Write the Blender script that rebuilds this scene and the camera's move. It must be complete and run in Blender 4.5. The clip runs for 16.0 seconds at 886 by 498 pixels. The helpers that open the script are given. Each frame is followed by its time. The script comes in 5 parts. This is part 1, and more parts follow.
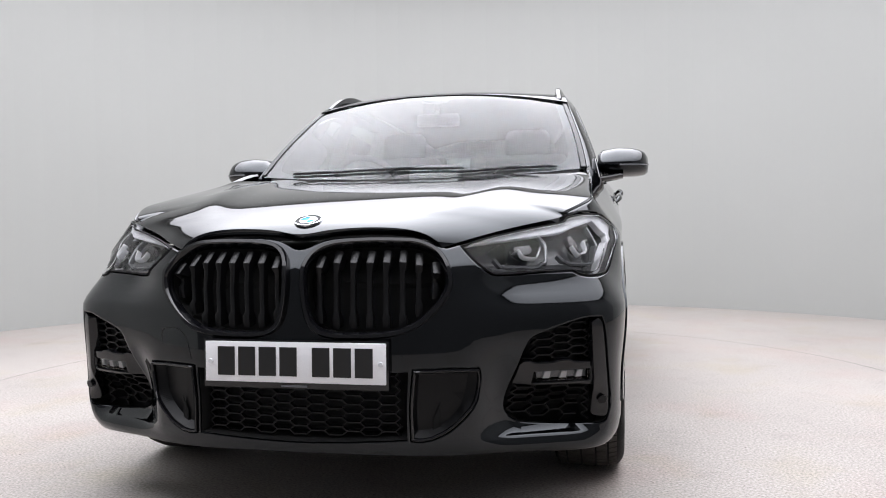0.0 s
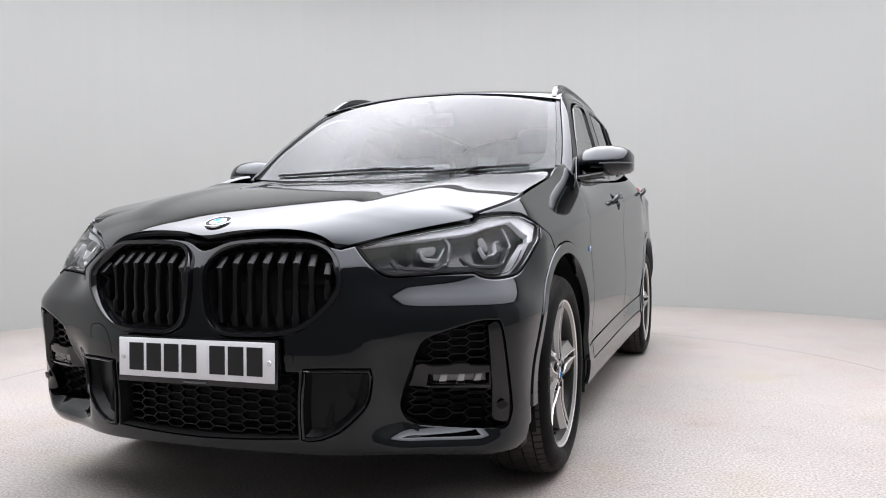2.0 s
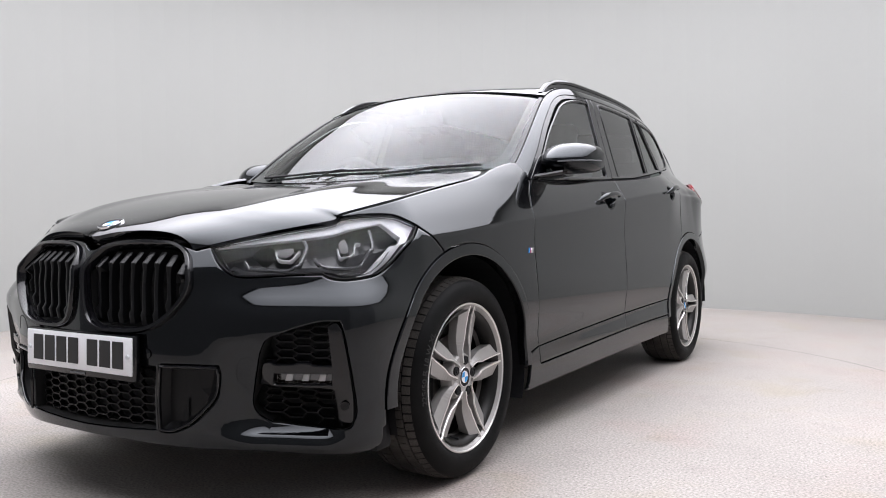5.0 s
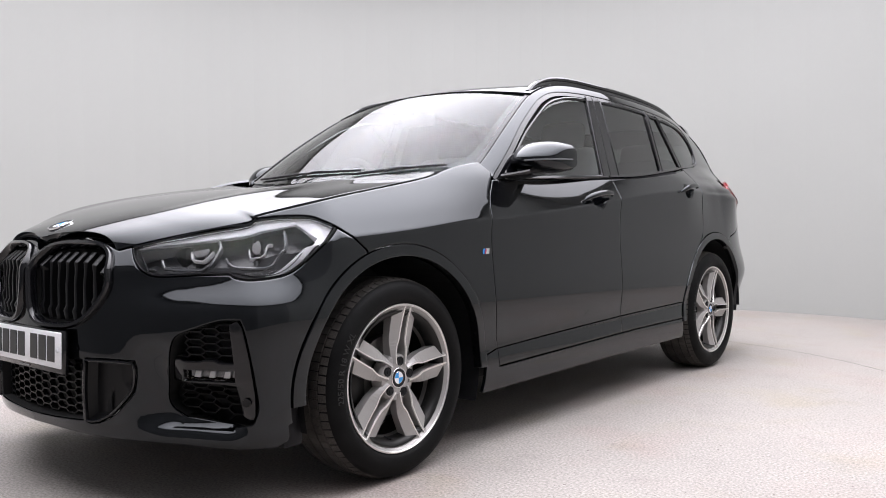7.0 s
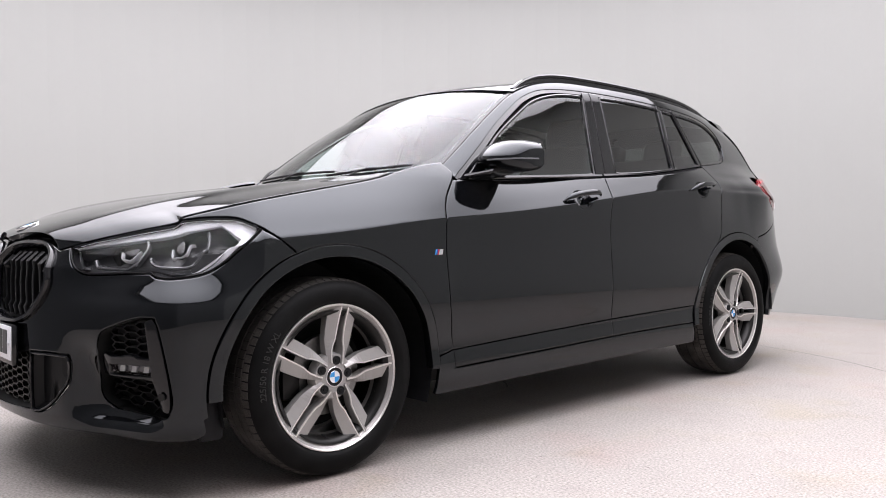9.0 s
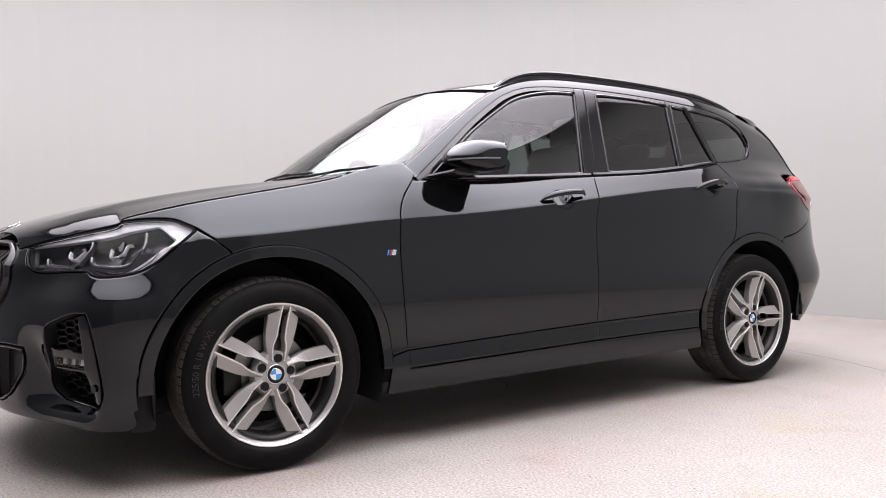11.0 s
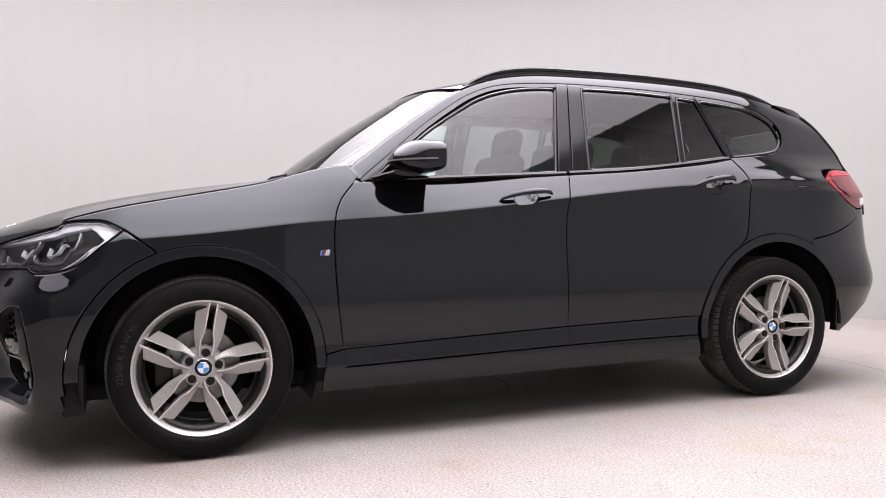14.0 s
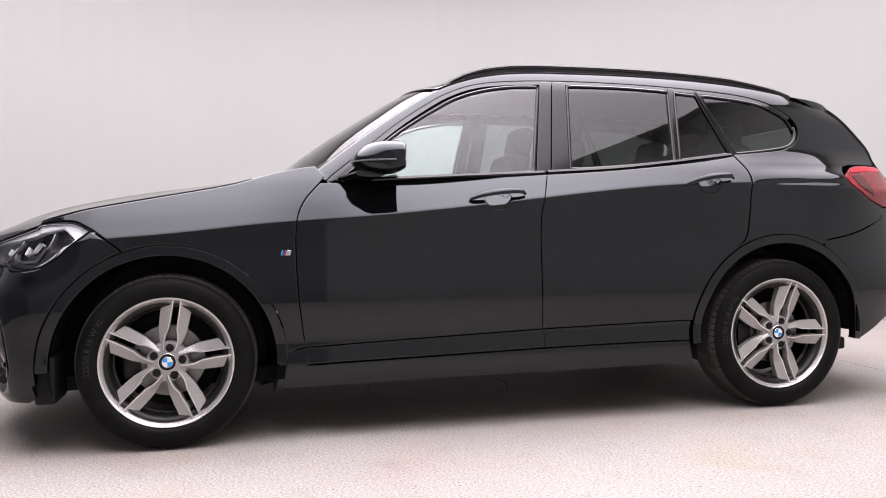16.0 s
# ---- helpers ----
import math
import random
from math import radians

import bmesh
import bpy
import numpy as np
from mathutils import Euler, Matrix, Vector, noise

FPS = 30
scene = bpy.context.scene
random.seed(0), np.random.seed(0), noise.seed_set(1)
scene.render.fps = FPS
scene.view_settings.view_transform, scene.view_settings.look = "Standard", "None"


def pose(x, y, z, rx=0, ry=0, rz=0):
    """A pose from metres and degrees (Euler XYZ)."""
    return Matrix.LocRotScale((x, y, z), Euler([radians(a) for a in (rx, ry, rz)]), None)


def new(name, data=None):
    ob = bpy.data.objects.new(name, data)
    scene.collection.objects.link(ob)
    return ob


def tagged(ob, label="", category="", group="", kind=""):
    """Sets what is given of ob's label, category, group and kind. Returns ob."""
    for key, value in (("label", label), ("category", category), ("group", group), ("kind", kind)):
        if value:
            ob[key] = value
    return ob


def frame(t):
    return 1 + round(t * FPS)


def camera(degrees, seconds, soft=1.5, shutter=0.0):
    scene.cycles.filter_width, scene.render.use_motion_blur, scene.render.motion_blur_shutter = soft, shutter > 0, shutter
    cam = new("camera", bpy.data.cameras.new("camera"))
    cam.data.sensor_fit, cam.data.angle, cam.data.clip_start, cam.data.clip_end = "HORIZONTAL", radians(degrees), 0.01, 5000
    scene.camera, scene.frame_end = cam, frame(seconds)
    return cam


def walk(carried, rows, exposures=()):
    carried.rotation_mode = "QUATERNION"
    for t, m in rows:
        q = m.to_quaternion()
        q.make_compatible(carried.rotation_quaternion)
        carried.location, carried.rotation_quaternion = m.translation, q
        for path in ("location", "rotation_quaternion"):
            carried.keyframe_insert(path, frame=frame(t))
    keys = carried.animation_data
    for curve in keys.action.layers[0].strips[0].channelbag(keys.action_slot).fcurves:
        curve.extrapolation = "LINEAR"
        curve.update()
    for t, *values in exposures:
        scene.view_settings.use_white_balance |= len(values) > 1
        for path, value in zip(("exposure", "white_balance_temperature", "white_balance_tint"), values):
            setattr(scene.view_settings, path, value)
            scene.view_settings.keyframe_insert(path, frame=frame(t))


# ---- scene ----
cam = camera(57.5, 16.0, soft=1.0)
# the camera slides round the turntable's axis at one height, looking at it
AXIS_X, AXIS_Y, RADIUS, EYE = -0.065, 1.272, 4.277, 0.849
walk(cam, [(t / 2, pose(AXIS_X, AXIS_Y, 0, 0, 0, 12.31 + 4.081 * t / 2) @ pose(0, -RADIUS, EYE) @ pose(0, 0, 0, 90 - 1.629, 0, -0.522) @ pose(0, 0, 0, 0, 0, -0.774)) for t in range(33)],
     [(0, 0.03, 6500, 8), (7, 0.1, 6560, 10.5), (12.5, 0.2, 6780, 16), (16, 0.23, 6780, 17)])

# ---- light ----
world = bpy.data.worlds.new("studio_world")
scene.world = world
world.use_nodes = True
world.node_tree.nodes["Background"].inputs[0].default_value = (0.8, 0.82, 0.86, 1)
world.node_tree.nodes["Background"].inputs[1].default_value = 0.3
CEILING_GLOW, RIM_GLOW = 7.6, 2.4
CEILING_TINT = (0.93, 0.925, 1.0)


# ---- materials ----
def material(name, colour, rough=0.5, metal=0.0, coat=0.0, grain=0.0, grain_scale=200.0, bump=0.0, stain=0.0, stain_scale=3.0, emit=0.0, spec=0.5, rough_var=0.0, coat_ior=1.5, tint=None):
    """A principled material with fine grain, large stains and relief in object space."""
    m = bpy.data.materials.new(name)
    m.use_nodes = True
    t = m.node_tree
    b = t.nodes["Principled BSDF"]
    b.inputs["Base Color"].default_value = (*colour, 1)
    b.inputs["Roughness"].default_value = rough
    b.inputs["Metallic"].default_value = metal
    b.inputs["Coat Weight"].default_value = coat
    b.inputs["Coat Roughness"].default_value = 0.02
    b.inputs["Coat IOR"].default_value = coat_ior
    b.inputs["Specular IOR Level"].default_value = spec
    if tint:
        b.inputs["Specular Tint"].default_value = (*tint, 1)
    if emit:
        b.inputs["Emission Color"].default_value = (*colour, 1)
        b.inputs["Emission Strength"].default_value = emit
    if grain or stain or bump or rough_var:
        co = t.nodes.new("ShaderNodeTexCoord")
        fine, large = t.nodes.new("ShaderNodeTexNoise"), t.nodes.new("ShaderNodeTexNoise")
        fine.inputs["Scale"].default_value, fine.inputs["Detail"].default_value = grain_scale, 3
        large.inputs["Scale"].default_value, large.inputs["Detail"].default_value = stain_scale, 6
        for n in (fine, large):
            t.links.new(co.outputs["Object"], n.inputs["Vector"])
        last = None
        for n, amount in ((fine, grain), (large, stain)):
            r = t.nodes.new("ShaderNodeMapRange")
            r.inputs["From Min"].default_value, r.inputs["From Max"].default_value = 0.3, 0.7
            r.inputs["To Min"].default_value, r.inputs["To Max"].default_value = 1 - amount, 1 + amount
            t.links.new(n.outputs["Fac"], r.inputs["Value"])
            if last is None:
                last = r.outputs["Result"]
            else:
                x = t.nodes.new("ShaderNodeMath")
                x.operation = "MULTIPLY"
                t.links.new(last, x.inputs[0])
                t.links.new(r.outputs["Result"], x.inputs[1])
                last = x.outputs[0]
        mix = t.nodes.new("ShaderNodeVectorMath")
        mix.operation = "SCALE"
        mix.inputs[0].default_value = colour
        t.links.new(last, mix.inputs["Scale"])
        t.links.new(mix.outputs[0], b.inputs["Base Color"])
        if rough_var:
            r = t.nodes.new("ShaderNodeMapRange")
            r.inputs["From Min"].default_value, r.inputs["From Max"].default_value = 0.3, 0.7
            r.inputs["To Min"].default_value, r.inputs["To Max"].default_value = max(0.02, rough - rough_var), rough + rough_var
            t.links.new(large.outputs["Fac"], r.inputs["Value"])
            t.links.new(r.outputs["Result"], b.inputs["Roughness"])
        if bump:
            p = t.nodes.new("ShaderNodeBump")
            p.inputs["Strength"].default_value, p.inputs["Distance"].default_value = bump, 0.002
            t.links.new(fine.outputs["Fac"], p.inputs["Height"])
            t.links.new(p.outputs["Normal"], b.inputs["Normal"])
    return m


def glass(name, tint, ior=1.5):
    """Thin pane: tinted see-through with mirror gloss by Fresnel."""
    m = bpy.data.materials.new(name)
    m.use_nodes = True
    t = m.node_tree
    t.nodes.remove(t.nodes["Principled BSDF"])
    see, gloss, mix, f = (t.nodes.new(k) for k in ("ShaderNodeBsdfTransparent", "ShaderNodeBsdfGlossy", "ShaderNodeMixShader", "ShaderNodeFresnel"))
    see.inputs["Color"].default_value = (*tint, 1)
    gloss.inputs["Roughness"].default_value = 0.0
    gloss.inputs["Color"].default_value = (1, 1, 1, 1)
    f.inputs["IOR"].default_value = ior
    t.links.new(f.outputs[0], mix.inputs[0])
    t.links.new(see.outputs[0], mix.inputs[1])
    t.links.new(gloss.outputs[0], mix.inputs[2])
    t.links.new(mix.outputs[0], t.nodes["Material Output"].inputs["Surface"])
    return m


PAINT = material("black_paint", (0.0016, 0.0018, 0.0022), 0.03, 0, 0.0, 0.25, 900, 0.0, 0.1, 2, spec=0.5, tint=(0.91, 0.96, 1.0))
GLOSS_BLACK = material("gloss_black_plastic", (0.004, 0.004, 0.005), 0.1, 0, 0.0, 0.1, 300)
SATIN_BLACK = material("satin_black_plastic", (0.005, 0.005, 0.0055), 0.35, 0, 0, 0.2, 500, 0.1, spec=0.25)
MATT_BLACK = material("matt_black_plastic", (0.007, 0.007, 0.008), 0.6, 0, 0, 0.3, 400, 0.2, spec=0.2)
VOID = material("dark_cavity", (0.003, 0.003, 0.003), 0.9)
RUBBER = material("tyre_rubber", (0.006, 0.006, 0.006), 0.55, 0, 0, 0.25, 350, 0.25, 0.35, 14, rough_var=0.1, spec=0.08)
TREAD = material("tyre_tread_rubber", (0.055, 0.05, 0.046), 0.75, 0, 0, 0.3, 300, 0.3, 0.4, 10, spec=0.15)
ALLOY = material("bright_turned_alloy", (0.78, 0.76, 0.74), 0.36, 1.0, 0.2, 0.05, 700, 0, 0.05, 8)
ALLOY_GREY = material("grey_painted_alloy", (0.33, 0.318, 0.306), 0.4, 0.35, 0.3, 0.06, 700)
ALLOY_STEP = material("grey_rim_step", (0.3, 0.29, 0.28), 0.4, 0.8)
# alloy coloured near-black: the shade behind the spokes is in the base colour
ALLOY_SHADED = material("shaded_rim_barrel", (0.014, 0.0135, 0.013), 0.4, 0.6, 0, 0.1, 300)
STEEL = material("brake_steel", (0.2, 0.196, 0.192), 0.4, 1.0, 0, 0.15, 200, 0, 0.2, 20)
CHROME = material("chrome", (0.8, 0.8, 0.82), 0.08, 1.0)
SILVER = material("lamp_silver_trim", (0.9, 0.9, 0.93), 0.3, 0.0, 0.4)
LAMP_DARK = material("lamp_housing", (0.04, 0.041, 0.044), 0.3, 0, 0, 0.1, 300)
LAMP_GREY = material("lamp_light_guide", (0.13, 0.133, 0.14), 0.25, 0.2, 0.5)
LAMP_WHITE = material("lamp_white_guide", (0.9, 0.91, 0.93), 0.2, 0, 0.5)
REFLECTOR = material("lamp_reflector_grey", (0.5, 0.505, 0.515), 0.25, 0.3, 0.5)
PLATE_WHITE = material("plate_white", (0.93, 0.93, 0.95), 0.35, 0, 0.2, 0.02, 300)
PLATE_INK = material("plate_ink", (0.012, 0.012, 0.012), 0.4)
BADGE_BLUE = material("badge_blue", (0.05, 0.28, 0.62), 0.6, 0, 0.0, spec=0.1)
BADGE_WHITE = material("badge_white", (0.7, 0.71, 0.73), 0.6, 0, 0.0, spec=0.1)
BADGE_RED = material("badge_red", (0.45, 0.03, 0.05), 0.25, 0, 0.5)
BADGE_NAVY = material("badge_navy", (0.03, 0.05, 0.25), 0.25, 0, 0.5)
TAIL_RED = material("tail_lamp_red", (0.17, 0.003, 0.007), 0.15, 0, 0.3, 0.25, 25)
TAIL_LIGHT = material("tail_lamp_light_red", (0.5, 0.014, 0.03), 0.2, 0, 0.3, 0.1, 40)
TAIL_DARK = material("tail_lamp_dark_red", (0.06, 0.002, 0.004), 0.2, 0, 0.3)
SEAT = material("anthracite_upholstery", (0.045, 0.045, 0.048), 0.7, 0, 0, 0.2, 300, 0.3)
TRIM_GREY = material("headlining_grey", (0.3, 0.3, 0.31), 0.9, 0, 0, 0.1, 300)
GLASS_CLEAR = glass("windscreen_glass", (0.78, 0.87, 0.86), 1.28)
GLASS_SIDE = glass("side_window_glass", (0.78, 0.9, 0.87), 1.75)
GLASS_DARK = glass("privacy_glass", (0.22, 0.245, 0.235), 1.6)
LENS = glass("lamp_lens", (0.985, 0.985, 0.985), 1.22)


def concrete():
    """Worn pale concrete: fine aggregate speckle, warm and pink stains, grey wear, scattered dark pits."""
    m = material("pale_concrete", (0.298, 0.274, 0.254), 0.75, 0, 0, 0.34, 110, 0.5, 0.07, 1.1)
    t = m.node_tree
    b = t.nodes["Principled BSDF"]
    was = b.inputs["Base Color"].links[0].from_socket
    co = t.nodes.new("ShaderNodeTexCoord")
    for kind, scale, lo, hi, tint, seed in (("ShaderNodeTexNoise", 1.7, 0.5, 0.7, (1.0, 0.93, 0.92, 1), 0), ("ShaderNodeTexNoise", 2.4, 0.54, 0.72, (0.97, 0.95, 0.86, 1), 7), ("ShaderNodeTexNoise", 5.5, 0.56, 0.74, (0.9, 0.9, 0.9, 1), 13),
                                            ("ShaderNodeTexVoronoi", 75.0, 0.25, 0.1, (0.66, 0.63, 0.61, 1), 0), ("ShaderNodeTexVoronoi", 9.0, 0.045, 0.03, (0.4, 0.36, 0.33, 1), 3)):
        n, r, x, shift = t.nodes.new(kind), t.nodes.new("ShaderNodeMapRange"), t.nodes.new("ShaderNodeMix"), t.nodes.new("ShaderNodeVectorMath")
        n.inputs["Scale"].default_value = scale
        shift.inputs[1].default_value = (seed, 2 * seed, 0)
        t.links.new(co.outputs["Object"], shift.inputs[0])
        t.links.new(shift.outputs[0], n.inputs["Vector"])
        if "Noise" in kind:
            n.inputs["Detail"].default_value = 6
        t.links.new(n.outputs["Distance" if "Voronoi" in kind else "Fac"], r.inputs["Value"])
        r.inputs["From Min"].default_value, r.inputs["From Max"].default_value = lo, hi
        x.data_type, x.blend_type = "RGBA", "MULTIPLY"
        t.links.new(r.outputs["Result"], x.inputs["Factor"])
        t.links.new(was, x.inputs["A"])
        x.inputs["B"].default_value = tint
        was = x.outputs["Result"]
    t.links.new(was, b.inputs["Base Color"])
    return m


CONCRETE = concrete()
WALL_PAINT = material("white_wall_paint", (0.302, 0.305, 0.291), 0.85, 0, 0, 0.015, 120, 0.1, 0.02, 0.5)
# for unseen wall stretches, added so that the car's front and flank reflect dark
WALL_DARK = material("unseen_charcoal_wall", (0.085, 0.087, 0.09), 0.8, 0, 0, 0.03, 120, 0.1, 0.05, 0.5)
WALL_GREY = material("unseen_grey_wall", (0.17, 0.172, 0.172), 0.85, 0, 0, 0.03, 120, 0.1, 0.05, 0.5)
SEAM = material("turntable_joint", (0.1, 0.095, 0.09), 0.9)


# ---- body surfaces: x across (left side positive), y from the front axle to the rear, z up ----
class Spline:
    """Natural cubic through knots, straight beyond the ends."""

    def __init__(self, *knots):
        k = np.array(knots, float)
        self.x, self.y = k[:, 0], k[:, 1]
        n, h = len(k), np.diff(k[:, 0])
        a, b = np.eye(n), np.zeros(n)
        for i in range(1, n - 1):
            a[i, i - 1:i + 2] = h[i - 1], 2 * (h[i - 1] + h[i]), h[i]
            b[i] = 6 * ((self.y[i + 1] - self.y[i]) / h[i] - (self.y[i] - self.y[i - 1]) / h[i - 1])
        self.m, self.h = np.linalg.solve(a, b), h

    def __call__(self, v):
        v = np.asarray(v, float)
        c = np.clip(v, self.x[0], self.x[-1])
        i = np.clip(np.searchsorted(self.x, c) - 1, 0, len(self.h) - 1)
        h, m0, m1 = self.h[i], self.m[i], self.m[i + 1]
        a, b = (self.x[i + 1] - c) / h, (c - self.x[i]) / h
        y = a * self.y[i] + b * self.y[i + 1] + ((a ** 3 - a) * m0 + (b ** 3 - b) * m1) * h * h / 6
        s = (self.y[i + 1] - self.y[i]) / h + np.where(c < v, m0 + 2 * m1, -2 * m0 - m1) * h / 6
        return y + s * (v - c)


def ease(v, a, b):
    u = np.clip((np.asarray(v, float) - a) / (b - a), 0, 1)
    return u * u * (3 - 2 * u)


K = 1.44      # along the flank the girth coordinate s is y + K
GIRTH_X = Spline((0, 0), (.2, .2), (.36, .353), (.51, .494), (.65, .624), (.79, .752), (.87, .818), (.94, .858), (1.02, .879), (1.2, .889), (1.44, .896), (2.0, .898), (2.6, .896), (3.3, .898), (4.1, .902), (4.42, .894), (4.66, .873), (4.86, .818), (5.05, .70), (5.35, .41), (5.77, 0))
GIRTH_Y = Spline((0, -.838), (.2, -.826), (.36, -.797), (.51, -.742), (.65, -.68), (.79, -.626), (.87, -.582), (.94, -.522), (1.02, -.43), (1.2, -.242), (1.44, 0), (2.0, .56), (2.6, 1.16), (3.3, 1.86), (4.1, 2.66), (4.42, 2.98), (4.66, 3.22), (4.86, 3.40), (5.05, 3.53), (5.35, 3.60), (5.77, 3.62))
SHOULDER = Spline((0, .73), (.3, .725), (.55, .73), (.8, .752), (1.0, .785), (1.2, .811), (1.37, .823), (1.6, .843), (1.8, .862), (2.0, .873), (2.34, .898), (2.97, .96), (3.55, 1.012), (3.95, 1.02), (4.4, 1.0), (4.7, .985), (5.8, .98))
FALL = Spline((0, 1), (1.2, 1), (1.5, .95), (1.78, .84), (2.02, .66), (2.2, .75), (2.6, 1), (3.0, 1.08), (4, 1.05), (5.8, 1))
ROLL_OVER = Spline((-.1, 0), (-.008, 0), (.003, -.0014), (.012, -.0066), (.03, -.019), (.06, -.0395), (.1, -.0685), (.14, -.1), (.18, -.136), (.24, -.21))
TAIL = Spline((.2, -.1), (.3, -.07), (.4, -.046), (.46, -.032), (.505, -.023), (.54, -.021), (.58, -.026), (.64, -.038), (.7, -.048), (.8, -.055), (.9, -.064), (1.0, -.062), (1.1, -.045))
NOSE = Spline((.16, -.09), (.2, -.035), (.24, -.008), (.3, 0), (.45, .002), (.6, .004), (.7, 0), (.8, -.004))
CORNER = Spline((.16, -.09), (.2, -.04), (.24, -.012), (.3, 0), (.45, .006), (.54, .012), (.595, .014), (.618, .011), (.635, .002), (.66, -.016), (.70, -.048), (.74, -.073), (.80, -.084), (.86, -.088))
FLANK = Spline((.16, -.06), (.2, -.03), (.24, -.016), (.33, -.012), (.4, -.016), (.5, -.006), (.6, -.002), (.7, -.008), (.8, -.013), (.9, -.012), (1.0, -.012))


def lower(s, z):
    """The body below the windows: girth coordinate from the nose's middle round the left side, and height. Negative s is the right side."""
    s, z = np.asarray(s, float), np.asarray(z, float)
    a = abs(s)
    x, y = GIRTH_X(a), GIRTH_Y(a)
    tx, ty = GIRTH_X(a + .01) - GIRTH_X(a - .01), GIRTH_Y(a + .01) - GIRTH_Y(a - .01)
    n = np.hypot(tx, ty)
    high = ease(z, .66, .77)
    nose, flank, tail = 1 - ease(a, .42, .66) * (1 - high) - ease(a, .42, .98) * high, ease(a, .88, 1.2), ease(a, 4.3, 4.85)
    out = NOSE(z) * nose + (1 - nose) * (1 - flank) * CORNER(z) + flank * FLANK(z) + tail * TAIL(z)
    out = out + np.where(z > SHOULDER(a) - .1, ROLL_OVER(z - SHOULDER(a)) * FALL(a), 0)
    # the rear quarter leans in a little under its shoulder
    out = out - .03 * ease(a, 3.7, 4.15) * (1 - ease(a, 4.25, 4.55)) * ease(z, .72, 1.02)
    # the pillar between duct and fog lamp sinks back above the lip, and runs on as a shelf under the intake
    k = ease(a, .56, .68)
    out = out - .058 * ease(a, .47, .62) * (1 - ease(a, .80, .9)) * ease(z, .232, .292) * ((1 - k) * (1 - ease(z, .36, .54)) + k * (1 - ease(z, .3, .42)))
    return np.stack([np.where(s < 0, -1, 1) * (x + out * ty / n), y - out * tx / n, z + 0 * s], -1)


def flank(y, z):
    return lower(np.asarray(y, float) + K, z)


# the greenhouse
BELT = Spline((.5, .785), (.65, .798), (.8, .806), (1.2, .802), (1.6, .797), (2.2, .792), (2.6, .775), (2.9, .737), (3.2, .682), (3.4, .635), (3.55, .59))
ROOF_EDGE = Spline((.5, 1.02), (.65, 1.125), (.8, 1.235), (1.0, 1.37), (1.1, 1.43), (1.2, 1.474), (1.35, 1.516), (1.7, 1.54), (2.2, 1.533), (2.7, 1.503), (2.95, 1.475), (3.2, 1.425), (3.4, 1.36), (3.5, 1.32))
EDGE_LEAN = Spline((.5, .27), (1.1, .33), (1.6, .315), (2.4, .32), (2.9, .37), (3.2, .43), (3.5, .45))


def cabin_side(y, z):
    y, z = np.asarray(y, float), np.asarray(z, float)
    h = z - 1.06
    over = np.clip(z - ROOF_EDGE(y) + .095, 0, 1)
    x = BELT(y) - EDGE_LEAN(y) * h - 4.2 * over ** 2
    return np.stack([x, y + 0 * h, z + 0 * y], -1)


ROOF_MID = Spline((.9, 1.44), (1.0, 1.48), (1.07, 1.504), (1.2, 1.534), (1.5, 1.556), (1.9, 1.557), (2.4, 1.544), (2.9, 1.512), (3.2, 1.46), (3.6, 1.36))


def roof_half(y):
    return cabin_side(y, ROOF_EDGE(y))[..., 0]


def roof(u, y):
    """u from -1 to 1 across the roof."""
    u, y = np.asarray(u, float), np.asarray(y, float)
    x = u * (roof_half(y) + .004)
    e = ROOF_EDGE(y) + .004
    return np.stack([x, y + 0 * u, e + (ROOF_MID(y) - e) * (1 - abs(u) ** 2.35)], -1)


# bonnet edge on the wing, from the inner end of the head lamp to the windscreen; v from 0 to 1
HOOD_S = Spline((0, .417), (.1, .48), (.22, .632), (.36, .80), (.45, .95), (.53, 1.085), (.63, 1.299), (.75, 1.532), (.87, 1.70), (1, 1.795))
HOOD_Z = Spline((0, .786), (.1, .802), (.22, .837), (.36, .865), (.45, .886), (.53, .917), (.63, .959), (.75, .999), (.87, 1.03), (1, 1.058))
HOOD_BOW = Spline((0, -.055), (.12, -.058), (.25, -.06), (.45, -.075), (.7, -.09), (1, -.1))
HOOD_MID = Spline((-.84, .79), (-.805, .82), (-.765, .849), (-.70, .8775), (-.6, .9085), (-.46, .943), (-.283, .977), (-.083, 1.005), (.08, 1.021), (.27, 1.036))


def hood(u, v):
    """The bonnet; u across from -1 to 1."""
    u, v = np.asarray(u, float), np.asarray(v, float)
    a = abs(u)
    # the edge's corner at the head lamp dies away inwards
    e, smooth = lower(HOOD_S(v), HOOD_Z(v) + .002), 0
    for d in (-.2, -.133, -.067, 0, .067, .133, .2):
        w = v + d * np.minimum(1, np.minimum(v, 1 - v).clip(0) / .2)
        smooth = smooth + lower(HOOD_S(w), HOOD_Z(w) + .002) / 7
    e = smooth + (e - smooth) * (a ** 5 + 0 * v)[..., None]
    ridge = .009 * np.exp(-((a - .64) / .1) ** 2) * ease(v, .15, .5)
    y = e[..., 1] + HOOD_BOW(v) * (1 - a ** 2)
    arch = .55 * (1 - a ** 2.2) + .45 * (1 - a ** 5)
    return np.stack([u * e[..., 0], y, e[..., 2] + (HOOD_MID(y) - e[..., 2]) * arch + ridge], -1)


SCREEN_BOW, SCREEN_CROWN = Spline((0, -.225), (.25, -.16), (.5, -.113), (.75, -.085), (1, -.068)), Spline((0, -.03), (.3, .022), (.6, .046), (1, .058))


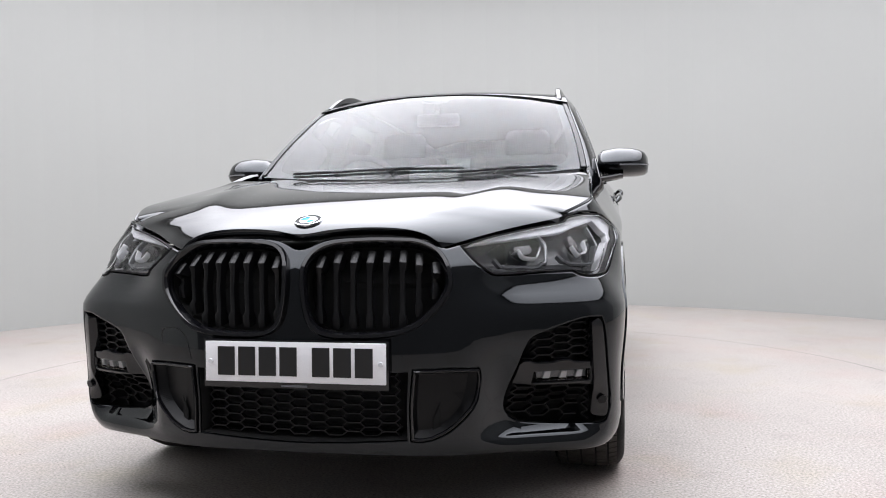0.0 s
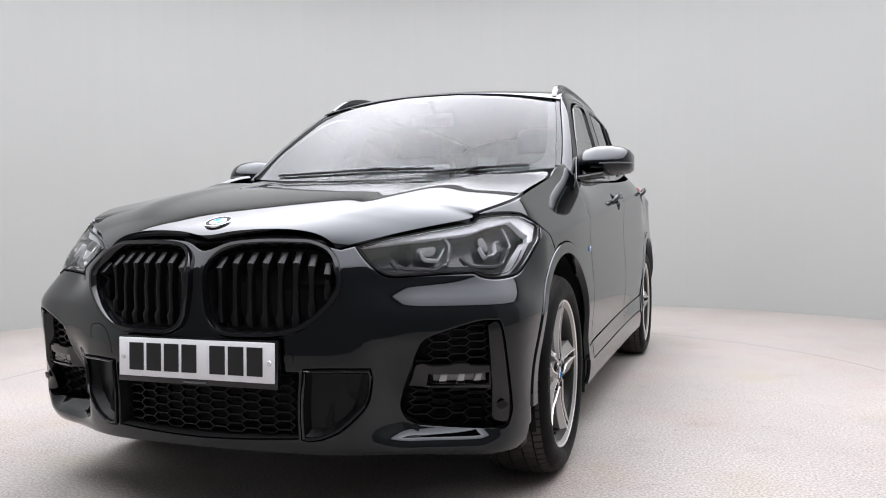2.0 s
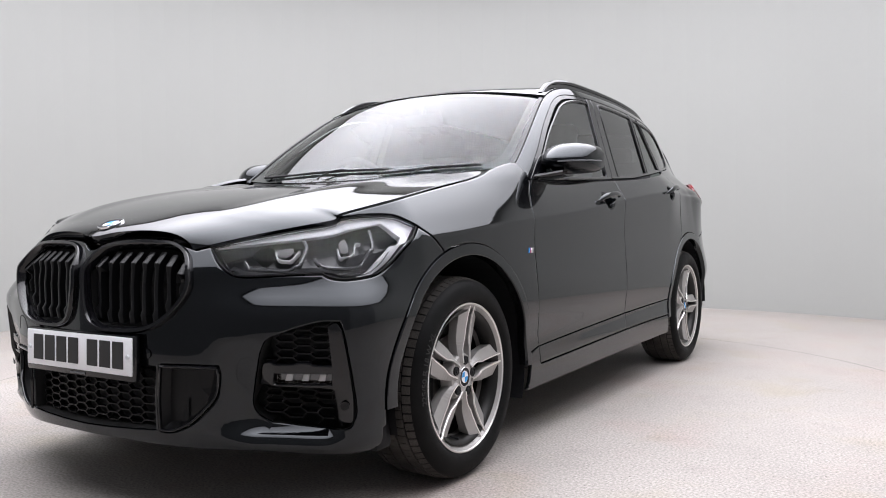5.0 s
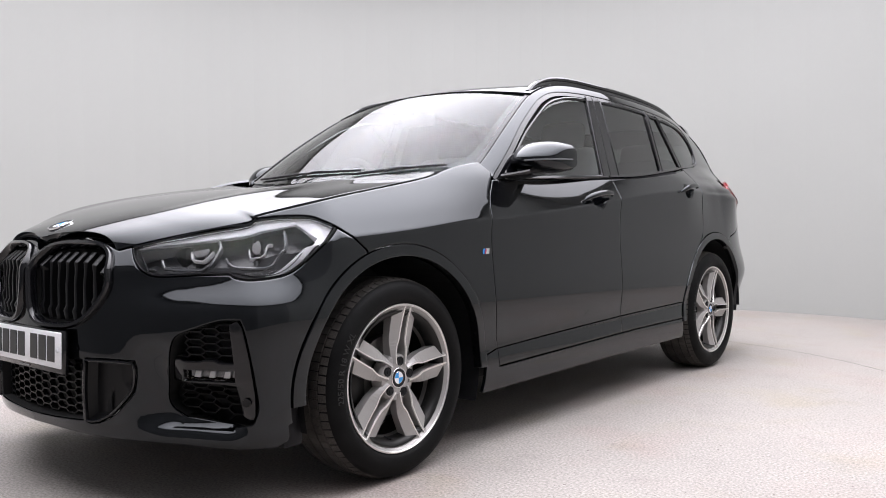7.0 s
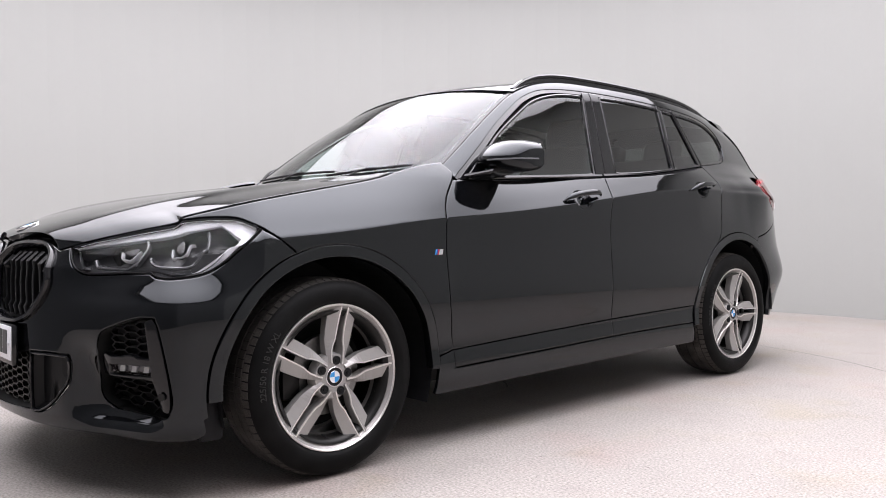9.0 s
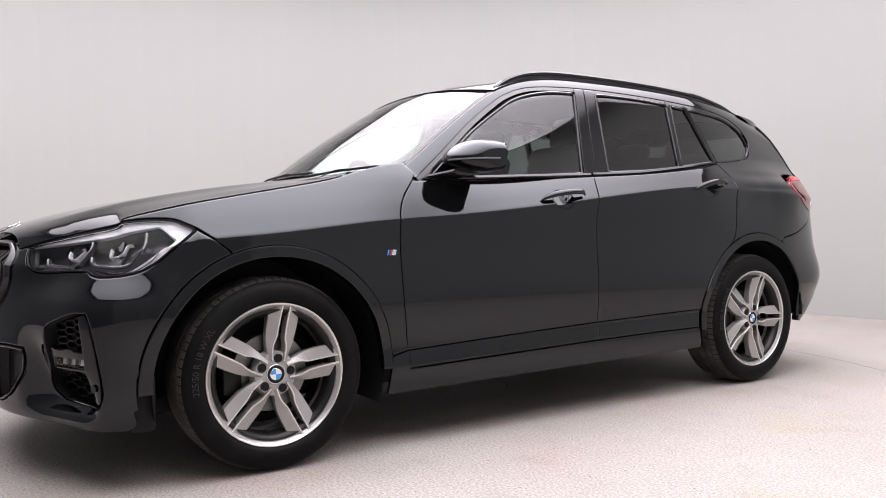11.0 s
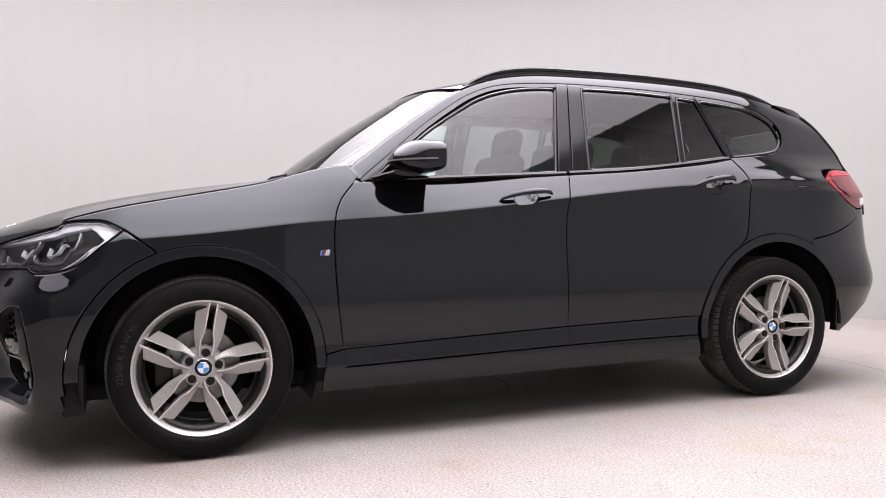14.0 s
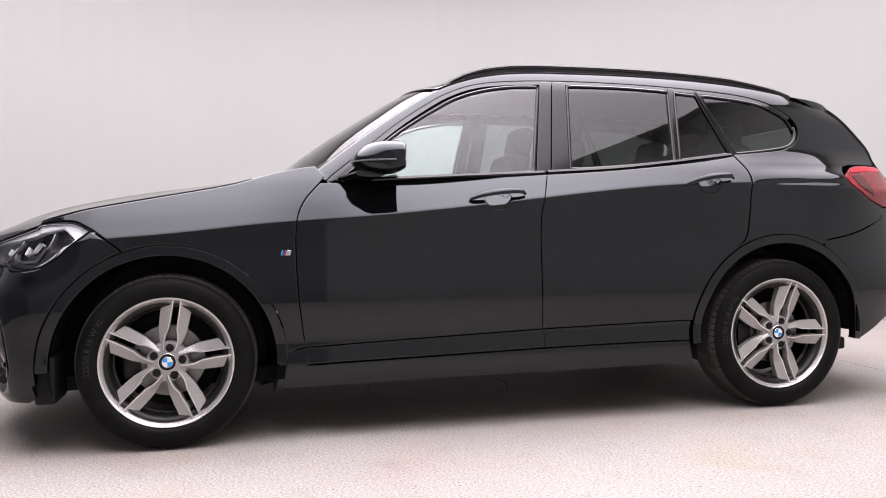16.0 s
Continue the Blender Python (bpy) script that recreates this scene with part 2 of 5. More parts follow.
def screen(u, v):
    """The windscreen; u across from -1 to 1, v up from 0 to 1."""
    u, v = np.asarray(u, float), np.asarray(v, float)
    a = abs(u)
    y = .63 + .5 * v
    e = cabin_side(y, ROOF_EDGE(y))
    return np.stack([u * (e[..., 0] - .004), e[..., 1] + SCREEN_BOW(v) * (1 - a ** 2), e[..., 2] - .004 + SCREEN_CROWN(v) * (1 - a ** 2.2)], -1)


LEDGE = Spline((.97, 0), (1.03, .01), (1.05, .08), (1.07, .24), (1.095, .5), (1.12, .7), (1.15, .87), (1.2, 1.01), (1.26, 1.0), (1.4, 1.0))


def quarter_blend(y, z, low):
    """Flank that turns into the cabin side; low tells how much it does so at the waistline already."""
    f = flank(y, np.minimum(z, 1.2))
    k = ease(z, 1.08, 1.22) * ease(y, 2.7, 3.1)
    fx, fy = f[..., 0], f[..., 1] * (1 - k) + GIRTH_Y(y + K) * k
    c = cabin_side(fy, z)[..., 0]
    w = np.maximum(low, ease(z, 1.1, 1.26))
    plain = fx * (1 - w) + c * w
    g = np.where(z < .97, 0, np.where(z < 1.2, LEDGE(z), 1))
    shaped = flank(y, np.minimum(z, 1.03))[..., 0] * (1 - g) + cabin_side(fy, np.maximum(z, 1.13))[..., 0] * g
    k = ease(y, 2.42, 2.75)
    return np.stack([plain * (1 - k) + shaped * k, fy, z + 0 * y], -1)


def quarter(y, z):
    """Roof frame and rear quarter."""
    y, z = np.asarray(y, float), np.asarray(z, float)
    return quarter_blend(y, z, ease(z, 1.03, 1.07) * (1 - ease(y, 2.2, 2.5)))


def rear_door_skin(y, z):
    """The rear door, which leans in towards its shut line."""
    y, z = np.asarray(y, float), np.asarray(z, float)
    return quarter_blend(y, z, 0 * z * y)


# ---- mesh tools ----
from mathutils.geometry import delaunay_2d_cdt


def mesh_object(name, verts, faces, mat, parent=None, label="", normals=None, smooth=True, flip=False):
    """One mesh object; with flip it is mirrored to the right side."""
    v = np.array(verts, float).reshape(-1, 3)
    if flip:
        v = v * (-1, 1, 1)
        faces = [tuple(reversed(f)) for f in faces]
    me = bpy.data.meshes.new(name)
    me.from_pydata(v.tolist(), [], [tuple(int(i) for i in f) for f in faces])
    me.polygons.foreach_set("use_smooth", [smooth] * len(me.polygons))
    for k in (mat if isinstance(mat, (list, tuple)) else [mat]):
        me.materials.append(k)
    if normals is not None:
        n = np.array(normals, float)
        if flip:
            n = n * (-1, 1, 1)
        me.normals_split_custom_set_from_vertices(n.tolist())
    ob = new(name, me)
    if parent is not None:
        ob.parent = parent
    return tagged(ob, label)


def part(name, bm, mat, parent=None, label="", smooth=True, flip=False):
    """Links a bmesh as one mesh object under a thing or part."""
    bm.normal_update()
    if flip:
        bmesh.ops.scale(bm, vec=(-1, 1, 1), verts=bm.verts)
        bmesh.ops.reverse_faces(bm, faces=bm.faces)
    me = bpy.data.meshes.new(name)
    bm.to_mesh(me)
    bm.free()
    me.polygons.foreach_set("use_smooth", [smooth] * len(me.polygons))
    me.materials.append(mat)
    if smooth:
        me.set_sharp_from_angle(angle=radians(38))
    ob = new(name, me)
    if parent is not None:
        ob.parent = parent
    return tagged(ob, label)


def rounded(points, n=8):
    """Catmull-Rom through the points."""
    p = np.array(points, float)
    q = np.vstack([2 * p[0] - p[1], p, 2 * p[-1] - p[-2]])
    out = []
    for i in range(1, len(q) - 2):
        for k in range(n):
            t = k / n
            out.append(.5 * (2 * q[i] + (q[i + 1] - q[i - 1]) * t + (2 * q[i - 1] - 5 * q[i] + 4 * q[i + 1] - q[i + 2]) * t * t + (3 * q[i] - q[i - 1] - 3 * q[i + 1] + q[i + 2]) * t ** 3))
    out.append(p[-1])
    return np.array(out)


def outline(*runs):
    """A closed line of smooth runs that meet in corners; the last run ends where the first begins."""
    pts = np.vstack([rounded(r)[:-1] if len(r) > 2 else np.array(r[:1], float) for r in runs])
    return pts


def ring(points):
    """A smooth closed line through the points."""
    p = list(points)
    r = rounded(p[-2:] + p + p[:3])
    return r[16:16 + 8 * len(p)]


def arc(cy, cz, r, a0, a1, n=24):
    """Arc in the flank's plane; degrees from straight ahead over the top."""
    return [(cy - r * math.cos(radians(a)), cz + r * math.sin(radians(a))) for a in np.linspace(a0, a1, n)]


def resample(p, step):
    q = np.vstack([p, p[:1]])
    out = []
    for a, b in zip(q[:-1], q[1:]):
        n = max(1, int(np.ceil(np.hypot(*(b - a)) / step)))
        out += [a + (b - a) * k / n for k in range(n)]
    out = np.array(out)
    keep = np.hypot(*(out - np.roll(out, 1, 0)).T) > 4e-4
    return out[keep]


def area(p):
    x, y = p[:, 0], p[:, 1]
    return .5 * np.sum(x * np.roll(y, -1) - y * np.roll(x, -1))


def shrink(p, g):
    """Moves a closed line inwards by g."""
    if not g:
        return p
    d = np.roll(p, -1, 0) - np.roll(p, 1, 0)
    d /= np.maximum(np.hypot(*d.T), 1e-9)[:, None]
    s = 1 if area(p) > 0 else -1
    return p + g * s * np.stack([-d[:, 1], d[:, 0]], -1)


def inside(p, q):
    x, y = q[:, 0][:, None], q[:, 1][:, None]
    a, b = p, np.roll(p, -1, 0)
    c = (a[:, 1] > y) != (b[:, 1] > y)
    d = np.where(b[:, 1] == a[:, 1], 1e-12, b[:, 1] - a[:, 1])
    return (np.sum(c & (x < (b[:, 0] - a[:, 0]) * (y - a[:, 1]) / d + a[:, 0]), 1) % 2) == 1


def normals_of(f, q):
    d = 2e-3
    n = np.cross(f(q[:, 0] + d, q[:, 1]) - f(q[:, 0] - d, q[:, 1]), f(q[:, 0], q[:, 1] + d) - f(q[:, 0], q[:, 1] - d))
    return n / np.maximum(np.linalg.norm(n, axis=1), 1e-9)[:, None]


def sheet(line, holes, step, edge, bevel=0.0, crease=None):
    """Triangles that fill a closed line in a chart, but for its holes; rows of points follow a crease."""
    loops = [resample(line, edge)] + [resample(h, edge) for h in holes]
    pts, edges = [], []
    for lo in loops:
        k = len(pts)
        pts += lo.tolist()
        edges += [(k + i, k + (i + 1) % len(lo)) for i in range(len(lo))]
    nb = len(pts)
    lo, hi = line.min(0), line.max(0)
    gx, gy = np.meshgrid(np.arange(lo[0] + step / 2, hi[0], step), np.arange(lo[1] + step / 2, hi[1], step))
    g = np.stack([gx.ravel(), gy.ravel()], -1)
    g = g[inside(loops[0], g)]
    for h in loops[1:]:
        g = g[~inside(h, g)]
    rim = np.array(pts)
    if len(g):
        near = np.array([np.min(np.hypot(*(rim - q).T)) for q in g])
        g = g[near > .45 * min(step, 2 * edge)]
    if bevel:
        ins = np.vstack([shrink(loops[0], bevel)] + [shrink(h, -bevel) for h in loops[1:]])
        ok = inside(loops[0], ins)
        for h in loops[1:]:
            ok &= ~inside(h, ins)
        ins = ins[ok]
        near = np.array([np.min(np.hypot(*(rim - q).T)) for q in ins])
        pts = pts + ins[near > .6 * bevel].tolist()
    if crease is not None:
        c = crease[inside(loops[0], crease)]
        for h in loops[1:]:
            c = c[~inside(h, c)]
        c = c[[np.min(np.hypot(*(rim - q).T)) > .006 for q in c]]
        pts = pts + c.tolist()
        g = g[[np.min(np.hypot(*(c - q).T)) > .011 for q in g]] if len(c) else g
    pts = pts + g.tolist()
    v, _, f, ov, _, _ = delaunay_2d_cdt([Vector(p) for p in pts], edges, [], 0, 1e-7)
    q = np.array([tuple(p) for p in v])
    where = {}
    for i, o in enumerate(ov):
        for k in o:
            where[k] = i
    f = np.array([t for t in f if len(t) == 3])
    c = q[f].mean(1)
    ok = inside(loops[0], c)
    for h in loops[1:]:
        ok &= ~inside(h, c)
    rims, k = [], 0
    for lo in loops:
        rims.append([where[k + i] for i in range(len(lo))])
        k += len(lo)
    f = f[ok]
    t = q[f]
    cr = (t[:, 1, 0] - t[:, 0, 0]) * (t[:, 2, 1] - t[:, 0, 1]) - (t[:, 1, 1] - t[:, 0, 1]) * (t[:, 2, 0] - t[:, 0, 0])
    f[cr < 0] = f[cr < 0][:, ::-1]
    return q, f, rims


def panel(name, surf, line, mat, parent=None, label="", holes=(), step=.035, edge=.014, gap=.0022, depth=.014, off=0.0, unit=(1, 1), flip=False, crown=0.0, bevel=.004, crease=None):
    """A pressed sheet on a surface: filled outline, rounded rim turned in by depth. unit: metres for one chart unit."""
    u = np.array(unit, float)
    line = shrink(np.array(line, float) * u, gap)
    holes = [shrink(np.array(h, float) * u, -gap) for h in holes]
    q, f, rims = sheet(line, holes, step, edge, bevel, crease)
    g = lambda a, b: surf(a / u[0], b / u[1])
    n = normals_of(g, q)
    p = g(q[:, 0], q[:, 1]) + off * n
    if crown:
        rim = np.concatenate([q[r] for r in rims])
        dist = np.array([np.min(np.hypot(*(rim - a).T)) for a in q])
        p = p + n * (crown * (1 - np.exp(-dist / .02)))[:, None]
    verts, norms, faces = list(p), n.copy(), [tuple(t) for t in f]
    extra_n = []
    for k, r in enumerate(rims):
        m = len(r)
        lo = q[r]
        d = np.roll(lo, -1, 0) - np.roll(lo, 1, 0)
        d /= np.maximum(np.hypot(*d.T), 1e-9)[:, None]
        s = (1 if area(lo) > 0 else -1) * (1 if k == 0 else -1)
        o2 = s * np.stack([d[:, 1], -d[:, 0]], -1)
        e = 1e-3
        o3 = (g(lo[:, 0] + e * o2[:, 0], lo[:, 1] + e * o2[:, 1]) - g(lo[:, 0], lo[:, 1]))
        o3 /= np.maximum(np.linalg.norm(o3, axis=1), 1e-9)[:, None]
        norms[r] = norms[r] + (.45 if bevel else 0) * o3
        a0 = len(verts)
        for i in range(m):
            verts.append(p[r[i]])
        for i in range(m):
            verts.append(p[r[i]] + .25 * depth * o3[i] * 0 - depth * n[r[i]])
        extra_n += list(o3 + .35 * n[r]) + list(o3)
        for i in range(m):
            j = (i + 1) % m
            quad = (a0 + i, a0 + m + i, a0 + m + j, a0 + j)
            faces.append(quad if s > 0 else quad[::-1])
    if extra_n:
        norms = np.vstack([norms, np.array(extra_n)])
    norms /= np.maximum(np.linalg.norm(norms, axis=1), 1e-9)[:, None]
    return mesh_object(name, verts, faces, mat, parent, label, norms, True, flip)


def well(name, surf, line, depth, mat, parent, label="", draw=.0, flip=False, off=0.0, step=.05):
    """A cavity behind an opening: walls and a back."""
    line = np.array(line, float)
    q, f, rims = sheet(line, [], step, .016)
    n = normals_of(surf, q)
    p = surf(q[:, 0], q[:, 1])
    r = rims[0]
    back = shrink(q[r], draw)
    verts = list(p - (depth - off) * n)
    for i, b in zip(r, back):
        verts[i] = surf(*b) - (depth - off) * n[i]
    faces = [tuple(t) for t in f]
    a0, m = len(verts), len(r)
    verts += [p[i] + off * n[i] for i in r] + [verts[i] for i in r]
    s = area(q[r]) > 0
    for i in range(m):
        j = (i + 1) % m
        quad = (a0 + i, a0 + j, a0 + m + j, a0 + m + i)
        faces.append(quad if s else quad[::-1])
    return mesh_object(name, verts, faces, mat, parent, label, None, False, flip)


def sweep(name, pts, ups, profile, mat, parent, label="", closed=False, flip=False, smooth=True, taper=None):
    """Sweeps a closed profile (sideways, up) along a path; ups gives the up direction at each point."""
    p, up = np.array(pts, float), np.array(ups, float)
    if up.ndim == 1:
        up = np.tile(up, (len(p), 1))
    if closed:
        t = np.roll(p, -1, 0) - np.roll(p, 1, 0)
    else:
        t = np.gradient(p, axis=0)
    t /= np.maximum(np.linalg.norm(t, axis=1), 1e-9)[:, None]
    up = up - t * np.sum(up * t, 1)[:, None]
    up /= np.maximum(np.linalg.norm(up, axis=1), 1e-9)[:, None]
    side = np.cross(t, up)
    pr = np.array(profile, float)
    n, m = len(p), len(pr)
    k = np.ones(n) if taper is None else np.array(taper, float)
    verts = [p[i] + k[i] * (side[i] * a + up[i] * b) for i in range(n) for a, b in pr]
    faces = []
    for i in range(n if closed else n - 1):
        j = (i + 1) % n
        for a in range(m):
            b = (a + 1) % m
            faces.append((i * m + a, i * m + b, j * m + b, j * m + a))
    if not closed:
        faces += [tuple(range(m))[::-1], tuple((n - 1) * m + a for a in range(m))]
    if area(pr) < 0:
        faces = [f[::-1] for f in faces]
    ob = mesh_object(name, verts, faces, mat, parent, label, None, smooth, flip)
    bm = bmesh.new()
    bm.from_mesh(ob.data)
    bmesh.ops.recalc_face_normals(bm, faces=bm.faces)
    bm.to_mesh(ob.data)
    bm.free()
    if smooth:
        ob.data.set_sharp_from_angle(angle=radians(40))
    return ob


def oval(w, h, n=12, power=2.0):
    """A rounded profile of that width and height."""
    out = []
    for i in range(n):
        a = 2 * math.pi * i / n
        c, s = math.cos(a), math.sin(a)
        out.append((.5 * w * math.copysign(abs(c) ** (2 / power), c), .5 * h * math.copysign(abs(s) ** (2 / power), s)))
    return out


def on_chart(surf, pts, off=0.0):
    """Points of a chart laid into the world, and the surface's normals there."""
    q = np.array(pts, float)
    n = normals_of(surf, q)
    return surf(q[:, 0], q[:, 1]) + off * n, n


def lathe(name, profile, mat, parent, label="", n=64, sharp=35):
    """Turns a line of (radius, along) round the x axis."""
    verts, faces = [], []
    m = len(profile)
    for i in range(n):
        a = 2 * math.pi * i / n
        for r, x in profile:
            verts.append((x, r * math.sin(a), r * math.cos(a)))
    for i in range(n):
        j = (i + 1) % n
        for k in range(m - 1):
            faces.append((i * m + k, i * m + k + 1, j * m + k + 1, j * m + k))
    ob = mesh_object(name, verts, faces, mat, parent, label)
    bm = bmesh.new()
    bm.from_mesh(ob.data)
    bmesh.ops.remove_doubles(bm, verts=bm.verts, dist=1e-5)
    bmesh.ops.recalc_face_normals(bm, faces=bm.faces)
    bm.to_mesh(ob.data)
    bm.free()
    ob.data.set_sharp_from_angle(angle=radians(sharp))
    return ob


def block(size, at=(0, 0, 0), turn=(0, 0, 0), bevel=.004, segments=2):
    """A bevelled box as a bmesh."""
    bm = bmesh.new()
    bmesh.ops.create_cube(bm, size=1, matrix=pose(*at, *turn) @ Matrix.Diagonal((*size, 1)))
    if bevel:
        bmesh.ops.bevel(bm, geom=bm.edges[:], offset=bevel, segments=segments, affect="EDGES", profile=.5)
    return bm


def loft(name, rings, mat, parent, label="", flip=False, caps=True, sharp=40):
    """Skin through closed rings with equally many points."""
    m = len(rings[0])
    verts = [v for r in rings for v in r]
    faces = [(i * m + a, i * m + (a + 1) % m, (i + 1) * m + (a + 1) % m, (i + 1) * m + a) for i in range(len(rings) - 1) for a in range(m)]
    if caps:
        faces += [tuple(range(m))[::-1], tuple((len(rings) - 1) * m + a for a in range(m))]
    ob = mesh_object(name, verts, faces, mat, parent, label, None, True, flip)
    bm = bmesh.new()
    bm.from_mesh(ob.data)
    bmesh.ops.recalc_face_normals(bm, faces=bm.faces)
    bm.to_mesh(ob.data)
    bm.free()
    ob.data.set_sharp_from_angle(angle=radians(sharp))
    return ob


def honeycomb(name, surf, line, w, h, mat, parent, label="", off=-.02, bar=.004, deep=.012, flip=False):
    """Flat-lying hexagonal mesh inside a closed line of a chart."""
    line = np.array(line, float)
    lo, hi = line.min(0), line.max(0)
    segs = set()
    slope = .22 * w
    rows = int((hi[1] - lo[1]) / (h * .5)) + 3
    cols = int((hi[0] - lo[0]) / (w * 1.3)) + 3
    key = lambda p: (round(p[0], 4), round(p[1], 4))
    for r in range(-1, rows):
        for c in range(-1, cols):
            cx = lo[0] + c * w * 1.56 + (w * .78 if r % 2 else 0)
            cy = lo[1] + r * h * .5
            pts = [(cx - w / 2, cy), (cx - w / 2 + slope, cy + h / 2), (cx + w / 2 - slope, cy + h / 2), (cx + w / 2, cy), (cx + w / 2 - slope, cy - h / 2), (cx - w / 2 + slope, cy - h / 2)]
            for i in range(6):
                segs.add(tuple(sorted((key(pts[i]), key(pts[(i + 1) % 6])))))
    segs = sorted(segs)
    a, b = np.array([s[0] for s in segs]), np.array([s[1] for s in segs])
    ok = inside(line, a) & inside(line, b)
    a, b = a[ok], b[ok]
    d = b - a
    d = d / np.hypot(*d.T)[:, None]
    o = np.stack([-d[:, 1], d[:, 0]], -1) * bar / 2
    verts, faces = [], []
    mid = np.array(((a + b) / 2))
    n = normals_of(surf, mid)
    for i in range(len(a)):
        k = len(verts)
        for q in (a[i] + o[i] - d[i] * bar * .4, a[i] - o[i] - d[i] * bar * .4, b[i] - o[i] + d[i] * bar * .4, b[i] + o[i] + d[i] * bar * .4):
            verts.append(surf(*q) + off * n[i])
        for t in range(4):
            verts.append(verts[k + t] - deep * n[i])
        faces += [(k, k + 1, k + 2, k + 3), (k, k + 3, k + 7, k + 4), (k + 1, k + 5, k + 6, k + 2), (k, k + 4, k + 5, k + 1), (k + 3, k + 2, k + 6, k + 7)]
    return mesh_object(name, verts, faces, mat, parent, label, None, False, flip)


# ---- studio ----
def disc(name, r0, r1, z, mat, n=128, thick=.0, wave=None):
    """A flat ring or disc round the turntable's axis, with a rim of that thickness."""
    prof = [(r1, z - thick)] if thick else []
    k = max(2, int((r1 - r0) / .4))
    prof += [(r1 + (r0 - r1) * i / k, z) for i in range(k + 1)]
    verts, faces = [], []
    m = len(prof)
    for i in range(n):
        a = 2 * math.pi * i / n
        verts += [(AXIS_X + r * math.cos(a), AXIS_Y + r * math.sin(a), h) for r, h in prof]
    for i in range(n):
        j = (i + 1) % n
        faces += [(i * m + q, j * m + q, j * m + q + 1, i * m + q + 1) for q in range(m - 1)]
    return mesh_object(name, verts, faces, mat, None, "", None, False)


TABLE_R, WALL_R, WALL_OUT, CEILING_Z = 2.52, 4.55, 4.75, 3.66
DARK_FROM, DARK_TO, GREY_TO = -34, 46, 86      # the charcoal and the grey stretch of the wall, unseen and added to darken reflections, in degrees round the axis from straight before the car


def round_axis(r, a, z):
    """A point at radius r and height z, a degrees round the axis from straight before the car."""
    return (AXIS_X + r * math.sin(radians(a)), AXIS_Y - r * math.cos(radians(a)), z)


def bent_wall(name, r0, r1, a0, a1, z0, z1, mat, step=3.0):
    """A curved wall of full thickness between two radii, two bearings and two heights."""
    n = max(1, int(round((a1 - a0) / step)))
    verts, faces = [], []
    for i in range(n + 1):
        a = a0 + (a1 - a0) * i / n
        verts += [round_axis(r, a, z) for r, z in ((r0, z0), (r0, z1), (r1, z1), (r1, z0))]
    for i in range(n):
        faces += [(4 * i + b, 4 * i + (b + 1) % 4, 4 * i + 4 + (b + 1) % 4, 4 * i + 4 + b) for b in range(4)]
    faces += [(3, 2, 1, 0), (4 * n, 4 * n + 1, 4 * n + 2, 4 * n + 3)]
    return mesh_object(name, verts, faces, mat, None, "", None, False)


tagged(disc("ground", 0, WALL_OUT + .3, -.03, SEAM), "dark sub-floor under the concrete", "ground", kind="structure")
tagged(disc("floor", TABLE_R + .007, WALL_OUT, 0, CONCRETE, thick=.02), "pale grey concrete studio floor round the turntable", "floor", kind="structure")
tagged(disc("turntable", .372, TABLE_R, 0, CONCRETE, thick=.02), "round pale concrete turntable flush with the floor", "turntable", kind="structure")
tagged(disc("turntable_cover", 0, .366, -.001, CONCRETE, n=96, thick=.012), "round access cover at the turntable's middle", "floor cover", kind="structure")
tagged(bent_wall("wall_studio", WALL_R, WALL_OUT, GREY_TO, DARK_FROM + 360, 0, CEILING_Z, WALL_PAINT), "plain white curved studio wall", "wall", kind="structure")
tagged(bent_wall("reflection_wall_charcoal", WALL_R, WALL_OUT, DARK_FROM, DARK_TO, 0, CEILING_Z, WALL_DARK), "unseen charcoal stretch of the curved wall, added to darken the car's reflections", "wall", kind="structure")
tagged(bent_wall("reflection_wall_grey", WALL_R, WALL_OUT, DARK_TO, GREY_TO, 0, CEILING_Z, WALL_GREY), "unseen mid-grey stretch of the curved wall, added to dim the car's reflections", "wall", kind="structure")
tagged(disc("ceiling", 0, WALL_OUT, CEILING_Z, WALL_PAINT), "plain white studio ceiling", "ceiling", kind="structure")


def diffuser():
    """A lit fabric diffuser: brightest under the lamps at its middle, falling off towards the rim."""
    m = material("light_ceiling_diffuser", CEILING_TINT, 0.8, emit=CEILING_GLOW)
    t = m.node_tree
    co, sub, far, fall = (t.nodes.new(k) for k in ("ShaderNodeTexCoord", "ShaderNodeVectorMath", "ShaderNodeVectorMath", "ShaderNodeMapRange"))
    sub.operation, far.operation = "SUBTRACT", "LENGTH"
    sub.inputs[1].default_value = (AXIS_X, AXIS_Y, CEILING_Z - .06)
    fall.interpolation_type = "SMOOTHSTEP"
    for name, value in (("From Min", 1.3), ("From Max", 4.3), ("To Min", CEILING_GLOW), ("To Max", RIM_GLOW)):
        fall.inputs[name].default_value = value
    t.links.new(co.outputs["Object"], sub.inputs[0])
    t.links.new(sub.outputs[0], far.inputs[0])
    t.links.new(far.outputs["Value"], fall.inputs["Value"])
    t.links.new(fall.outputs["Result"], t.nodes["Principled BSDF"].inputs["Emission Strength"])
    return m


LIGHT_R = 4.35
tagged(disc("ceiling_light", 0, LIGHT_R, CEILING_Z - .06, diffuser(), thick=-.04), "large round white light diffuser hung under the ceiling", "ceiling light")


LETTER = material("tyre_letter_rubber", (0.007, 0.007, 0.007), 0.55)

# ---- car ----
car = tagged(new("car"), "black five-door crossover car with silver double-spoke alloy wheels", "car")
SIDES = (False, True)

